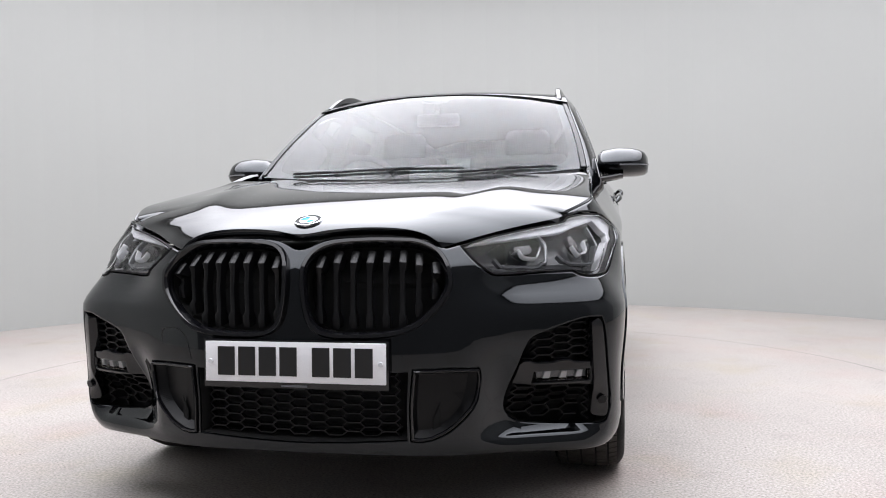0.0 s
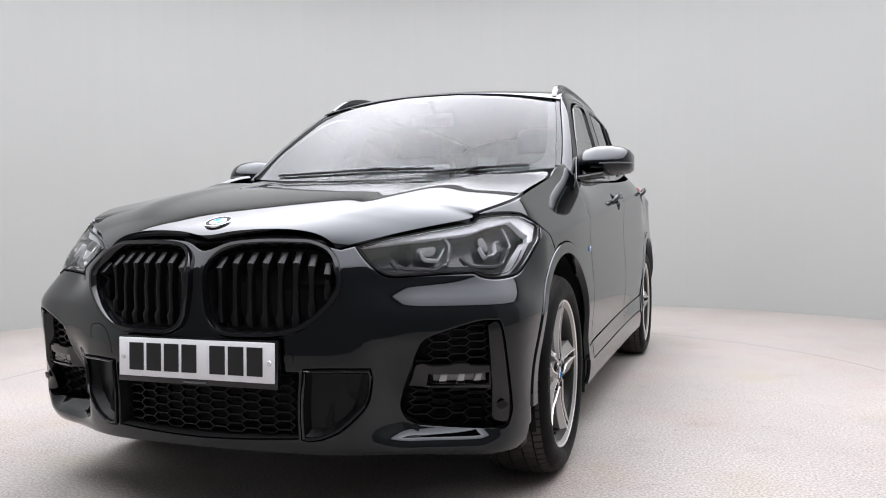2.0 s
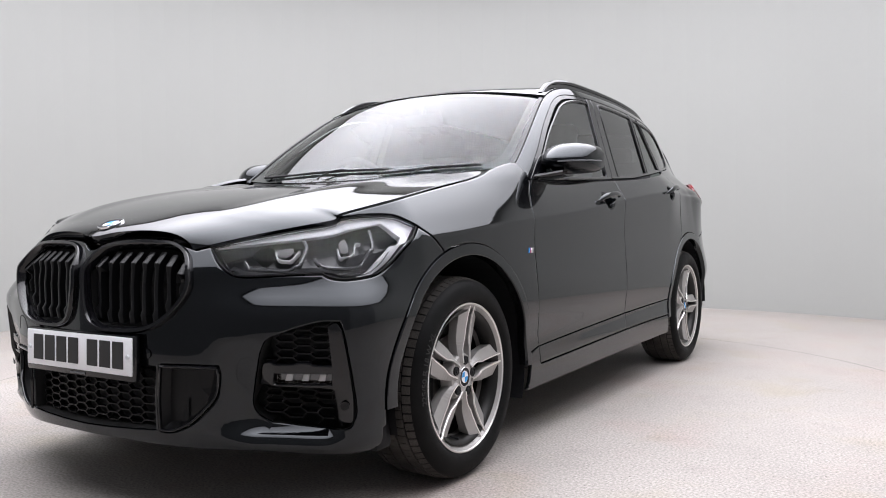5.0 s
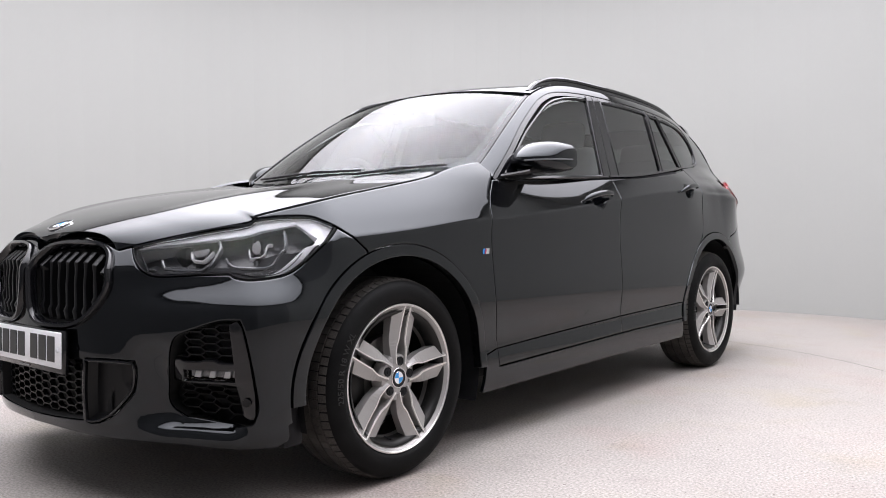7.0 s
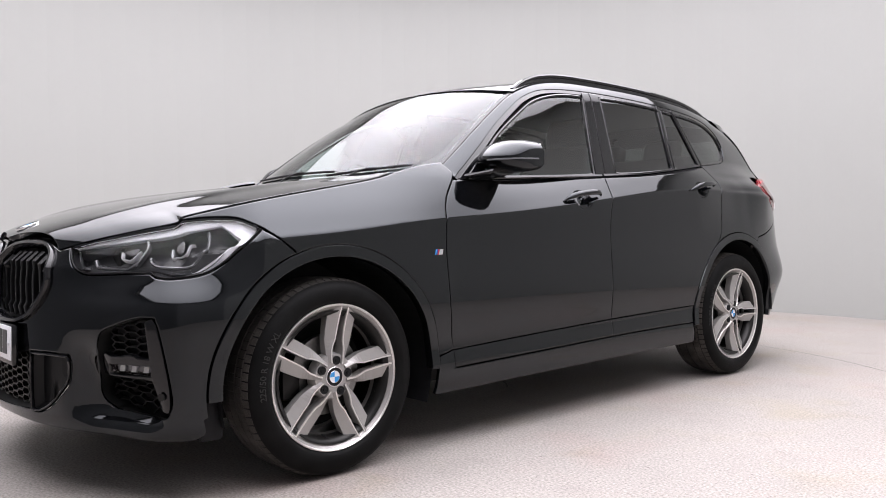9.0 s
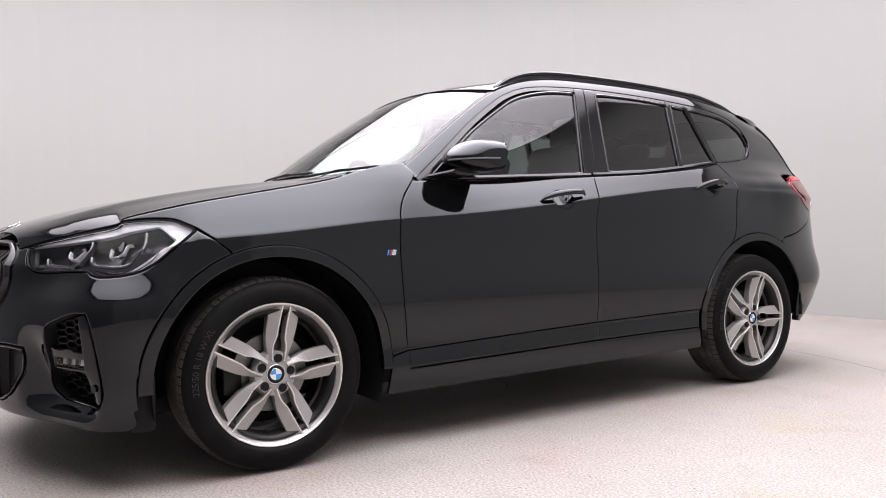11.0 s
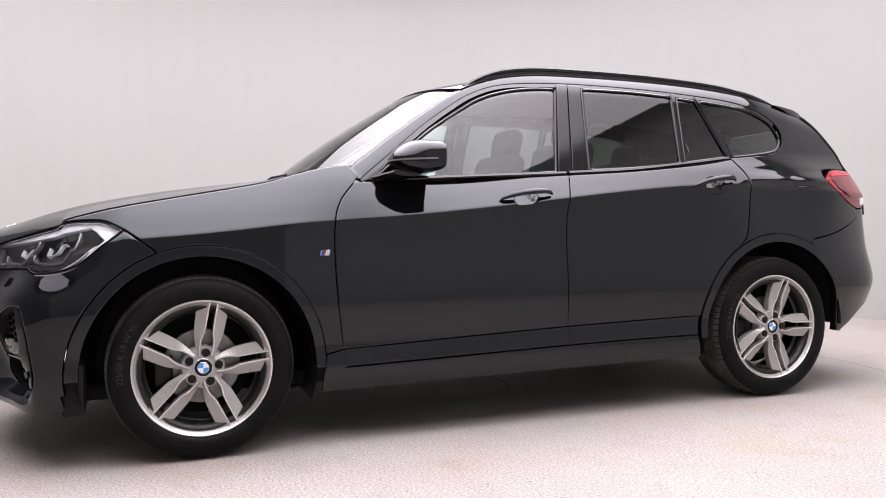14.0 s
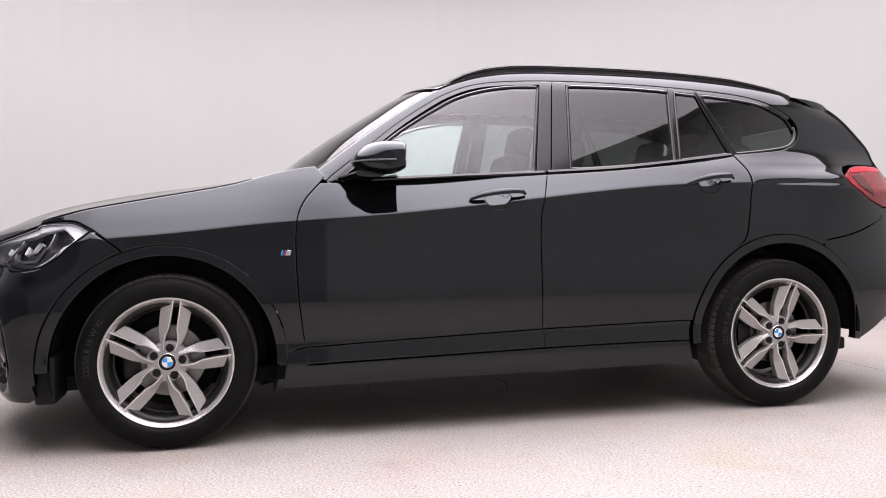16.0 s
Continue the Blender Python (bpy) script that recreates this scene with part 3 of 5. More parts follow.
# outlines on the body, in metres; the flank's are (y, z), the nose's (girth, z)
FRONT_AXLE, REAR_AXLE, ARCH_IN, ARCH_OUT = 0.006, 2.672, .413, .452
lamp_line = outline([(.471, .795), (.5, .757), (.533, .727), (.561, .713), (.61, .711), (.7, .715), (.8, .717)], [(.8, .717), (.836, .704), (.9, .70), (.99, .709), (1.05, .739), (1.11, .79), (1.184, .848)], [(1.184, .848), (1.152, .864), (1.112, .88), (1.041, .882), (.957, .875), (.828, .86), (.704, .844), (.623, .829), (.546, .814), (.471, .795)])
kidney_line = ring([(.024, .70), (.034, .76), (.075, .795), (.16, .807), (.28, .807), (.355, .8), (.41, .768), (.43, .70), (.405, .645), (.342, .588), (.27, .562), (.17, .556), (.085, .562), (.04, .6)])
duct_line = outline([(.325, .463), (.42, .464), (.508, .461)], [(.508, .461), (.513, .43), (.502, .372), (.47, .33), (.425, .292), (.377, .27)], [(.377, .27), (.345, .266), (.318, .269)], [(.318, .269), (.316, .36), (.325, .463)])
mouth_line = outline([(-.312, .455), (0, .452), (.312, .455)], [(.312, .455), (.306, .36), (.307, .272)], [(.307, .272), (0, .262), (-.307, .272)], [(-.307, .272), (-.306, .36), (-.312, .455)])
fog_line = outline([(.859, .588), (.80, .586), (.709, .56), (.655, .54), (.634, .51), (.616, .455), (.598, .395), (.59, .345), (.605, .312), (.64, .29)], [(.64, .29), (.76, .285), (.852, .281)], [(.852, .281), (.885, .289), (.9, .318)], [(.9, .318), (.903, .347), (.89, .44), (.872, .545), (.859, .588)])

# front bumper
bumper_line = outline(
    [(-.43, .788), (-.33, .815), (-.2, .824), (-.08, .818), (0, .79), (.08, .818), (.2, .824), (.33, .815), (.43, .788)], [(.43, .788), (.471, .797)],
    [(.471, .797), (.5, .757), (.533, .725), (.561, .711), (.61, .709), (.7, .713), (.8, .715)], [(.8, .715), (.836, .702), (.9, .698), (.99, .707), (1.05, .737), (1.11, .788), (1.186, .846)],
    [(1.186, .846), (1.24, .81), (1.29, .772)], [(y + K, z) for y, z in arc(FRONT_AXLE, .337, ARCH_OUT + .002, 70, -8)],
    [(.985, .272), (.99, .225), (.96, .205)], [(.96, .205), (.77, .205), (.5, .215), (.2, .226), (0, .228), (-.2, .226), (-.5, .215), (-.77, .205), (-.96, .205)], [(-.96, .205), (-.99, .225), (-.985, .272)],
    [(-y - K, z) for y, z in arc(FRONT_AXLE, .337, ARCH_OUT + .002, -8, 70)], [(-1.29, .772), (-1.24, .81), (-1.186, .846)],
    [(-1.186, .846), (-1.11, .788), (-1.05, .737), (-.99, .707), (-.9, .698), (-.836, .702), (-.8, .715)], [(-.8, .715), (-.7, .713), (-.61, .709), (-.561, .711), (-.533, .725), (-.5, .757), (-.471, .797)], [(-.471, .797), (-.43, .788)])
mirror2 = lambda l: np.array(l) * (-1, 1)
bumper = panel("front_bumper", lower, bumper_line, PAINT, car, "gloss black front bumper", holes=[kidney_line, mirror2(kidney_line), duct_line, mirror2(duct_line), mouth_line, fog_line, mirror2(fog_line)], step=.022, edge=.01, depth=.025)


def front_openings(flip):
    """Kidney grille, brake duct and fog lamp intake of one side."""
    # kidney grille
    kidney = well("kidney_grille", lower, kidney_line, .075, VOID, car, "black kidney radiator grille", flip=flip, off=-.004)
    p, n = on_chart(lower, resample(kidney_line, .014))
    sweep("grille_surround", p + .004 * n, n, [(-.008, -.03), (.008, -.02), (.010, .002), (.006, .011), (-.003, .012), (-.009, .004)], GLOSS_BLACK, kidney, "gloss black surround", True, flip)
    for i in range(8):
        s = .062 + .0475 * i
        top = .795 - .012 * (s < .09) - max(0, s - .33) * .5
        low = .572 + max(0, s - .3) ** 1.3 * 1.7 + .012 * (s < .09)
        path = [(s, low, -.024), (s, low + .03, -.018), (s - .001, low + .045, -.025), (s, (top + low) / 2, -.022), (s, top - .055, -.020), (s + .002, top - .04, -.004), (s + .004, top - .004, -.012)]
        q = np.array(path)
        nn = normals_of(lower, q[:, :2])
        pts = lower(q[:, 0], q[:, 1]) + q[:, 2:] * nn
        sweep("slat", pts, nn, [(-.0075, -.03), (.0075, -.03), (.0075, -.002), (.005, .0), (-.005, .0), (-.0075, -.002)], SATIN_BLACK, kidney, "", False, flip, taper=[1.25, 1.35, .9, .85, .9, 1.35, 1.45])
    # duct beside the mouth
    duct = well("brake_duct", lower, duct_line, .03, SATIN_BLACK, car, "gloss black brake air duct", draw=.02, flip=flip, off=-.003)
    p, n = on_chart(lower, resample(shrink(duct_line, .006), .014), .0)
    sweep("duct_frame", p, n, oval(.009, .014, 8), GLOSS_BLACK, duct, "", True, flip)
    # no opening here: a flat near-black sheet gives the slot's shade
    panel("duct_slot_shade", lower, outline([(.405, .367), (.403, .281)], [(.403, .281), (.381, .281)], [(.381, .281), (.382, .321)], [(.382, .321), (.405, .367)]), VOID, duct, "flat near-black triangle standing for the shade in an air slot", off=-.027, depth=.001, flip=flip, gap=0)
    # fog lamp intake
    intake = well("fog_lamp_intake", lower, fog_line, .07, VOID, car, "black honeycomb fog lamp intake", flip=flip, off=-.004)
    for z0, z1 in ((.47, .585), (.285, .39)):
        line = [(x, min(max(z, z0), z1)) for x, z in resample(fog_line, .01)]
        line = np.array([(min(x, .85), z) for x, z in line])
        honeycomb("intake_mesh", lower, line, .068, .0225, SATIN_BLACK, intake, "black honeycomb mesh", -.03, .0038, .015, flip)
    panel("lamp_bar", lower, outline([(.606, .40), (.622, .455)], [(.622, .455), (.632, .466), (.65, .47)], [(.65, .47), (.67, .465), (.72, .466), (.735, .47), (.77, .47), (.785, .464), (.84, .462)], [(.84, .462), (.845, .39)], [(.845, .39), (.606, .392)]), GLOSS_BLACK, intake, "gloss black lamp carrier", holes=[outline([(.66, .44), (.835, .442)], [(.835, .442), (.835, .404)], [(.835, .404), (.652, .402)], [(.652, .402), (.66, .44)])], off=-.012, depth=.03, flip=flip, gap=0)
    lamp = panel("fog_lamp", lower, outline([(.672, .437), (.832, .438)], [(.832, .438), (.832, .408)], [(.832, .408), (.672, .411)], [(.672, .411), (.672, .437)]), LAMP_GREY, intake, "clear LED fog lamp", off=-.035, depth=.02, flip=flip, gap=0)
    for i in range(3):
        s = .69 + .05 * i
        panel("reflector", lower, outline([(s + .008, .436), (s + .026, .436)], [(s + .026, .436), (s + .022, .413)], [(s + .022, .413), (s + .001, .413)], [(s + .001, .413), (s + .008, .436)]), REFLECTOR, lamp, "", off=-.026, depth=.01, flip=flip, gap=0)
    panel("lamp_cover", lower, outline([(.668, .44), (.835, .441)], [(.835, .441), (.835, .406)], [(.835, .406), (.668, .408)], [(.668, .408), (.668, .44)]), LENS, lamp, "", off=-.018, depth=.002, flip=flip, gap=0)
    blade = panel("air_curtain_blade", lower, outline([(.828, .575), (.85, .584), (.864, .565)], [(.864, .565), (.88, .47), (.893, .37), (.893, .315)], [(.893, .315), (.886, .302), (.858, .303), (.848, .31)], [(.848, .31), (.838, .45), (.828, .575)]), GLOSS_BLACK, intake, "gloss black vertical air blade", off=-.002, depth=.05, flip=flip, gap=0, crown=.006)
    p, n = on_chart(lower, [(.872 + .012 * math.cos(a), .352 + .012 * math.sin(a)) for a in np.linspace(0, 2 * math.pi, 17)[:-1]], .004)
    loft("parking_sensor", [p, p + .003 * n], SATIN_BLACK, blade, flip=flip)


for flip in SIDES:
    front_openings(flip)

mouth = well("lower_grille", lower, mouth_line, .08, VOID, car, "black honeycomb lower air intake", off=-.004)
honeycomb("lower_mesh", lower, mouth_line, .066, .025, SATIN_BLACK, mouth, "black honeycomb mesh", -.03, .0036, .015)
sensor_chart = ((.285, .472), (-.285, .472))
for s0, z0 in sensor_chart:
    p, n = on_chart(lower, [(s0 + .014 * math.cos(a), z0 + .02 + .014 * math.sin(a)) for a in np.linspace(0, 2 * math.pi, 17)[:-1]], .001)
    loft("parking_sensor", [p, p + .0025 * n], PAINT, bumper)
p, n = on_chart(lower, rounded([(-.455, .52), (-.45, .556), (-.42, .566), (-.385, .564), (-.36, .548), (-.345, .52), (-.335, .48)]), .0004)
sweep("tow_eye_seam", p, n, oval(.003, .0012, 6), VOID, bumper, "thin seam of the towing eye cover")


# number plate
def number_plate():
    plate = part("number_plate", block((.52, .006, .111), (0, -.852, .484), (-1.5, 0, 0), .0025), PLATE_WHITE, car, "white front number plate with dark bars")
    part("plate_holder", block((.535, .02, .135), (0, -.840, .478), (-1.5, 0, 0), .005), GLOSS_BLACK, plate, "black plate surround")
    x = -.222
    for w in (.05, .05, .05, .05, 0, .05, .05, .05):
        if w:
            part("character_bar", block((w, .003, .079), (x + w / 2, -.8555, .486), (-1.5, 0, 0), .0008, 1), PLATE_INK, plate)
        x += w + .0105 if w else .033
    for s in (-.243, .245):
        bm = bmesh.new()
        bmesh.ops.create_cone(bm, segments=16, radius1=.008, radius2=.006, depth=.006, cap_ends=True, matrix=pose(s, -.8565, .484, 90, 0, 0))
        part("screw_cap", bm, BADGE_WHITE, plate)
    part("dealer_strip", block((.075, .002, .006), (-.0, -.853, .419), (-1.5, 0, 0), .0005, 1), LAMP_GREY, plate, "small pale dealer lettering bar")


number_plate()


def roundel(parent, centre, out, up, r, depth=.004):
    """A round badge: dark ring, bright rims and four coloured quarters."""
    c, n = Vector(centre), Vector(out).normalized()
    u = (Vector(up) - n * Vector(up).dot(n)).normalized()
    m = Matrix((u.cross(n), u, n)).transposed().to_4x4()
    m.translation = c

    def flat(name, r0, r1, a0, a1, h0, h1, mat, parent, label=""):
        k = max(4, int((a1 - a0) / 10))
        full = a1 - a0 >= 360
        prof = [(r1, 0), (r1, h1 - .0006), (r1 - .0006, h1), (r0, h1 if r0 else h0)]
        verts, faces = [], []
        for i in range(k + (not full)):
            a = radians(a0 + (a1 - a0) * i / k)
            verts += [tuple(m @ Vector((q * math.cos(a), q * math.sin(a), h))) for q, h in prof]
        w = len(verts) // len(prof)
        for i in range(k):
            j = (i + 1) % w
            faces += [(4 * i + b, 4 * j + b, 4 * j + b + 1, 4 * i + b + 1) for b in range(3)]
        return mesh_object(name, verts, faces, mat, parent, label, None, False)

    base = flat("roundel_badge", r * .62, r * .95, 0, 360, 0, depth, MATT_BLACK, parent, "round badge with blue and white quarters")
    flat("badge_rim", r * .93, r, 0, 360, 0, depth * 1.15, CHROME, base)
    flat("badge_rim", r * .58, r * .63, 0, 360, 0, depth * 1.1, CHROME, base)
    for i in range(4):
        flat("badge_quarter", 0, r * .6, 90 * i, 90 * i + 90, depth * .9, depth * .9, BADGE_WHITE if i % 2 == 0 else BADGE_BLUE, base, "white quarter" if i % 2 == 0 else "blue quarter")
    return base


# bonnet
hood_line = outline([(-1, 0), (-.92, .035), (-.75, .062), (-.45, .066), (-.2, .05), (-.05, .008), (.05, .008), (.2, .05), (.45, .066), (.75, .062), (.92, .035), (1, 0)], [(1, 0), (1, .5), (1, .85), (.99, .95), (.96, .985)], [(.96, .985), (.5, .995), (0, 1), (-.5, .995), (-.96, .985)], [(-.96, .985), (-.99, .95), (-1, .85), (-1, .5), (-1, 0)])
bonnet = panel("bonnet", hood, hood_line, PAINT, car, "gloss black bonnet with raised creases", unit=(.72, 1.15), step=.022, edge=.012, depth=.02)
panel("bonnet_tray", hood, shrink(hood_line, .02), VOID, bonnet, "", unit=(.72, 1.15), step=.08, edge=.05, off=-.03, depth=.002)
bp, bn = on_chart(hood, [(0, .125)])
roundel(bonnet, bp[0] - bn[0] * .001, bn[0], (0, 0, 1), .041, .005)


# head lamps
LAMP_TOP = Spline((.47, .795), (.546, .814), (.704, .844), (.828, .86), (.957, .875), (1.041, .882), (1.112, .88), (1.19, .848))


def shelf(s, z):
    """The lamp's brow: it leans back below the lamp's upper edge, so that it faces up."""
    p = lower(s, z)
    e = 2e-3
    n = np.cross(lower(s + e, z) - p, lower(s, z + e) - p)
    n = n / np.maximum(np.linalg.norm(n, axis=-1), 1e-9)[..., None]
    drop = np.clip(LAMP_TOP(s) - z, 0, .1)
    return p + n * (-.4 * np.minimum(drop, .04))[..., None]


def head_lamp(flip):
    lamp = well("head_lamp", lower, lamp_line, .07, LAMP_DARK, car, "LED head lamp with dark housing and silver brow", draw=.01, flip=flip, off=-.002)
    panel("lens", lower, lamp_line, LENS, lamp, "clear lens cover", gap=.006, depth=.004, step=.03, flip=flip, off=.001)
    p, n = on_chart(lower, resample(shrink(lamp_line, .003), .014), -.004)
    sweep("lamp_gasket", p, n, oval(.006, .012, 8), MATT_BLACK, lamp, "", True, flip)
    panel("brow", shelf, outline([(.482, .794), (.499, .795), (.546, .803), (.625, .813), (.707, .823), (.823, .835), (.962, .848), (1.068, .864)], [(1.068, .864), (1.117, .828)], [(1.117, .828), (1.047, .767), (.988, .729), (.945, .718)], [(.945, .718), (.948, .711)], [(.948, .711), (.994, .719), (1.053, .748), (1.101, .792), (1.174, .85)], [(1.174, .85), (1.148, .86), (1.11, .875), (1.041, .878), (.957, .871), (.828, .856), (.704, .84), (.623, .825), (.546, .81), (.482, .794)]), SILVER, lamp, "bright silver brow strip", off=-.006, depth=.02, flip=flip, gap=0)
    lift = lambda pts, off: on_chart(lower, rounded(pts, 6), off)
    for pts, w, mat in (([(.491, .795), (.511, .772), (.538, .738), (.561, .722)], .0025, LAMP_GREY), ([(.61, .72), (.7, .722), (.8, .726), (.9, .72), (.98, .722), (1.03, .745), (1.06, .775)], .003, LAMP_GREY),
                        ([(.572, .767), (.588, .74), (.602, .726), (.65, .724), (.695, .726), (.719, .745), (.73, .78), (.733, .806), (.716, .828)], .011, LAMP_GREY), ([(.65, .791), (.655, .778), (.662, .771), (.68, .768), (.697, .769), (.715, .795)], .005, LAMP_WHITE),
                        ([(.768, .774), (.785, .755), (.805, .74), (.88, .738), (.959, .74), (.985, .755), (1.01, .79), (1.023, .818), (1.03, .85)], .011, LAMP_GREY), ([(.86, .8), (.868, .784), (.879, .774), (.905, .769), (.933, .767), (.95, .785), (.968, .81), (.986, .813)], .005, LAMP_WHITE)):
        a, b = lift(pts, -.028)
        sweep("light_guide", a, b, oval(w, .02, 8, 3), mat, lamp, "", False, flip)
    for s0, z0, r in ((.668, .80, .034), (.905, .812, .038)):
        a, b = on_chart(lower, [(s0 + r * math.cos(t), z0 + .72 * r * math.sin(t)) for t in np.linspace(0, 2 * math.pi, 25)[:-1]], -.05)
        c, d = on_chart(lower, [(s0 + .6 * r * math.cos(t), z0 + .45 * r * math.sin(t)) for t in np.linspace(0, 2 * math.pi, 25)[:-1]], -.032)
        loft("projector", [a, a + .6 * (c - a) + .006 * b, c], GLOSS_BLACK, lamp, "dark projector lens", flip=flip)


for flip in SIDES:
    head_lamp(flip)

# ---- flanks ----
door_front = [(.604, 1.03), (.54, .958), (.507, .88), (.5, .769), (.506, .591), (.525, .42)]
wing_line = outline([(1.19, .85), (1.157, .867), (1.114, .884), (1.042, .886), (.985, .881), (.958, .88)], list(zip(HOOD_S(np.linspace(.455, 1, 10)), HOOD_Z(np.linspace(.455, 1, 10)) - .002)),
                    [(1.795, 1.056), (1.88, 1.078), (1.96, 1.094), (2.03, 1.103)], [(2.03, 1.103), (2.066, 1.06)], [(2.066, 1.06), (2.05, 1.03)], [(y + K, z) for y, z in door_front], [(.525 + K, .42), (.536 + K, .378)], [(.536 + K, .378), (.462 + K, .36)],
                    [(y + K, z) for y, z in arc(FRONT_AXLE, .337, ARCH_OUT + .002, 177, 70)], [(1.29, .775), (1.24, .813), (1.19, .85)])
door1_line = outline(door_front, [(.525, .42), (.532, .376)], [(.532, .376), (1.0, .392), (1.524, .408)], [(1.524, .408), (1.52, .606), (1.521, .844), (1.534, .939), (1.577, 1.066)], [(1.577, 1.066), (1.2, 1.052), (.9, 1.036), (.604, 1.03)])
door1_foot = outline([(.532, .374), (1.0, .39), (1.524, .406)], [(1.524, .406), (1.532, .365), (1.528, .329)], [(1.528, .329), (1.0, .318), (.539, .309)], [(.539, .309), (.532, .374)])
rear_in = arc(REAR_AXLE, .337, ARCH_OUT + .002, 10, 61)
door2_line = outline([(1.577, 1.066), (1.534, .939), (1.521, .844), (1.52, .606), (1.524, .408)], [(1.524, .408), (1.9, .415), (2.215, .42)], [p for p in rear_in], [(2.45, .741), (2.481, .77), (2.502, .831), (2.524, .983), (2.539, 1.074), (2.505, 1.155)], [(2.505, 1.155), (2.25, 1.118), (1.9, 1.085), (1.577, 1.066)])
door2_foot = outline([(1.524, .406), (1.9, .413), (2.211, .418)], [(2.211, .418), (2.203, .36), (2.205, .333)], [(2.205, .333), (1.9, .333), (1.528, .329)], [(1.528, .329), (1.532, .365), (1.524, .406)])
sill_line = outline([(.462, .358), (.537, .376)], [(.537, .376), (.541, .305)], [(.541, .305), (1.0, .314), (1.528, .325), (1.9, .329), (2.205, .329)], [(2.205, .329), (2.222, .228)], [(2.222, .228), (1.3, .222), (.44, .214)], [(.44, .214), (.45, .29), (.462, .358)])
dlo_line = [(2.505, 1.162), (2.69, 1.178), (2.83, 1.196), (2.905, 1.235), (2.935, 1.30), (2.9, 1.36), (2.78, 1.42), (2.6, 1.455), (2.285, 1.478), (2.0, 1.491), (1.7, 1.496), (1.458, 1.489), (1.3, 1.47), (1.18, 1.43), (1.086, 1.38), (.93, 1.277), (.779, 1.158), (.63, 1.04)]
ys = np.linspace(.6, 3.2, 40)
side_line = outline(dlo_line, [(.63, 1.04), (.60, 1.05)], [(.60, 1.05), (.58, 1.075)], list(zip(ys, ROOF_EDGE(ys))), [(3.2, float(ROOF_EDGE(3.2))), (3.255, 1.36), (3.335, 1.27), (3.41, 1.19), (3.46, 1.118)], [(3.46, 1.118), (3.35, 1.118), (3.2, 1.118), (3.13, 1.108)], [(3.13, 1.108), (3.07, 1.06), (3.1, 1.0), (3.2, .945), (3.32, .91)], [(3.32, .91), (3.3, .86), (3.18, .82), (3.05, .785), (2.9, .76)],
                    arc(REAR_AXLE, .337, ARCH_OUT + .002, 118, 62), [(2.45, .743), (2.484, .77), (2.505, .831), (2.527, .983), (2.542, 1.074), (2.505, 1.162)])
rear_bumper_line = outline([(2.9 + K, .757), (3.05 + K, .782), (3.18 + K, .817), (3.31 + K, .862)], [(3.31 + K, .862), (3.325 + K, .908)], [(3.325 + K, .908), (4.86, .91), (5.0, .925), (5.3, .925), (5.77, .925)], [(5.77, .925), (5.77, .42)], [(5.77, .42), (5.3, .42), (4.95, .415), (4.85, .4), (4.76, .37), (4.68, .335), (4.6, .304), (4.563, .29)], [(y + K, z) for y, z in arc(REAR_AXLE, .337, ARCH_OUT + .002, 186, 119)])
tail_line = outline([(3.135 + K, 1.104), (3.2 + K, 1.114), (3.33 + K, 1.114), (5.0, 1.11), (5.1, 1.09)], [(5.1, 1.09), (5.08, .98), (5.0, .93)], [(5.0, .93), (3.4 + K, .912), (3.32 + K, .914)], [(3.32 + K, .914), (3.2 + K, .949), (3.105 + K, 1.003), (3.075 + K, 1.06), (3.135 + K, 1.104)])


def arch(name, cy, a0, a1, flip):
    """Wheel arch: painted lip ring and the dark liner behind it."""
    line = outline(arc(cy, .337, ARCH_OUT, a0, a1, 40), [arc(cy, .337, ARCH_OUT, a0, a1)[-1], arc(cy, .337, ARCH_IN, a0, a1)[-1]], arc(cy, .337, ARCH_IN, a1, a0, 40), [arc(cy, .337, ARCH_IN, a0, a1)[0], arc(cy, .337, ARCH_OUT, a0, a1)[0]])
    lip = panel("wheel_arch_lip", flank, line, PAINT, car, "gloss black wheel arch lip", step=.02, edge=.012, off=.004, depth=.035, flip=flip, crown=.004, gap=.001)
    verts, faces = [], []
    pts = arc(cy, .337, ARCH_IN + .012, -14, 200 if cy < 1 else 181, 40)
    for y, z in pts:
        z = max(z, .14)
        verts += [(.872, y, z), (.6, y, z), (.55, .12 * (cy - y) + y, z - .02)]
    for i in range(len(pts) - 1):
        faces += [(3 * i, 3 * i + 1, 3 * i + 4, 3 * i + 3), (3 * i + 1, 3 * i + 2, 3 * i + 5, 3 * i + 4)]
    k = len(verts)
    verts += [(.56, cy, .4)]
    faces += [(3 * i + 2, k, 3 * i + 5) for i in range(len(pts) - 1)]
    mesh_object("arch_liner", verts, faces, MATT_BLACK, lip, "matt black wheel arch liner", None, False, flip)
    if cy < 1:
        part("wheel_spat", block((.2, .075, .18), (.745, -.435, .287), (0, 0, 0), .012), MATT_BLACK, lip, "black plastic spat ahead of the wheel", flip=flip)


def window(name, line, mat, parent, flip, label, trim=.012):
    """A side pane with its black seal."""
    pane = panel(name, cabin_side, line, mat, parent, label, step=.018, edge=.01, gap=.001, off=-.006, depth=.003, flip=flip, bevel=0)
    pane.visible_shadow = False
    p, n = on_chart(cabin_side, resample(shrink(np.array(line), -trim / 2 + .002), .02), -.003)
    sweep("window_seal", p, n, [(-trim / 2, -.012), (trim / 2, -.012), (trim / 2, .003), (0, .006), (-trim / 2, .003)], GLOSS_BLACK, pane, "gloss black window seal", True, flip)
    return pane


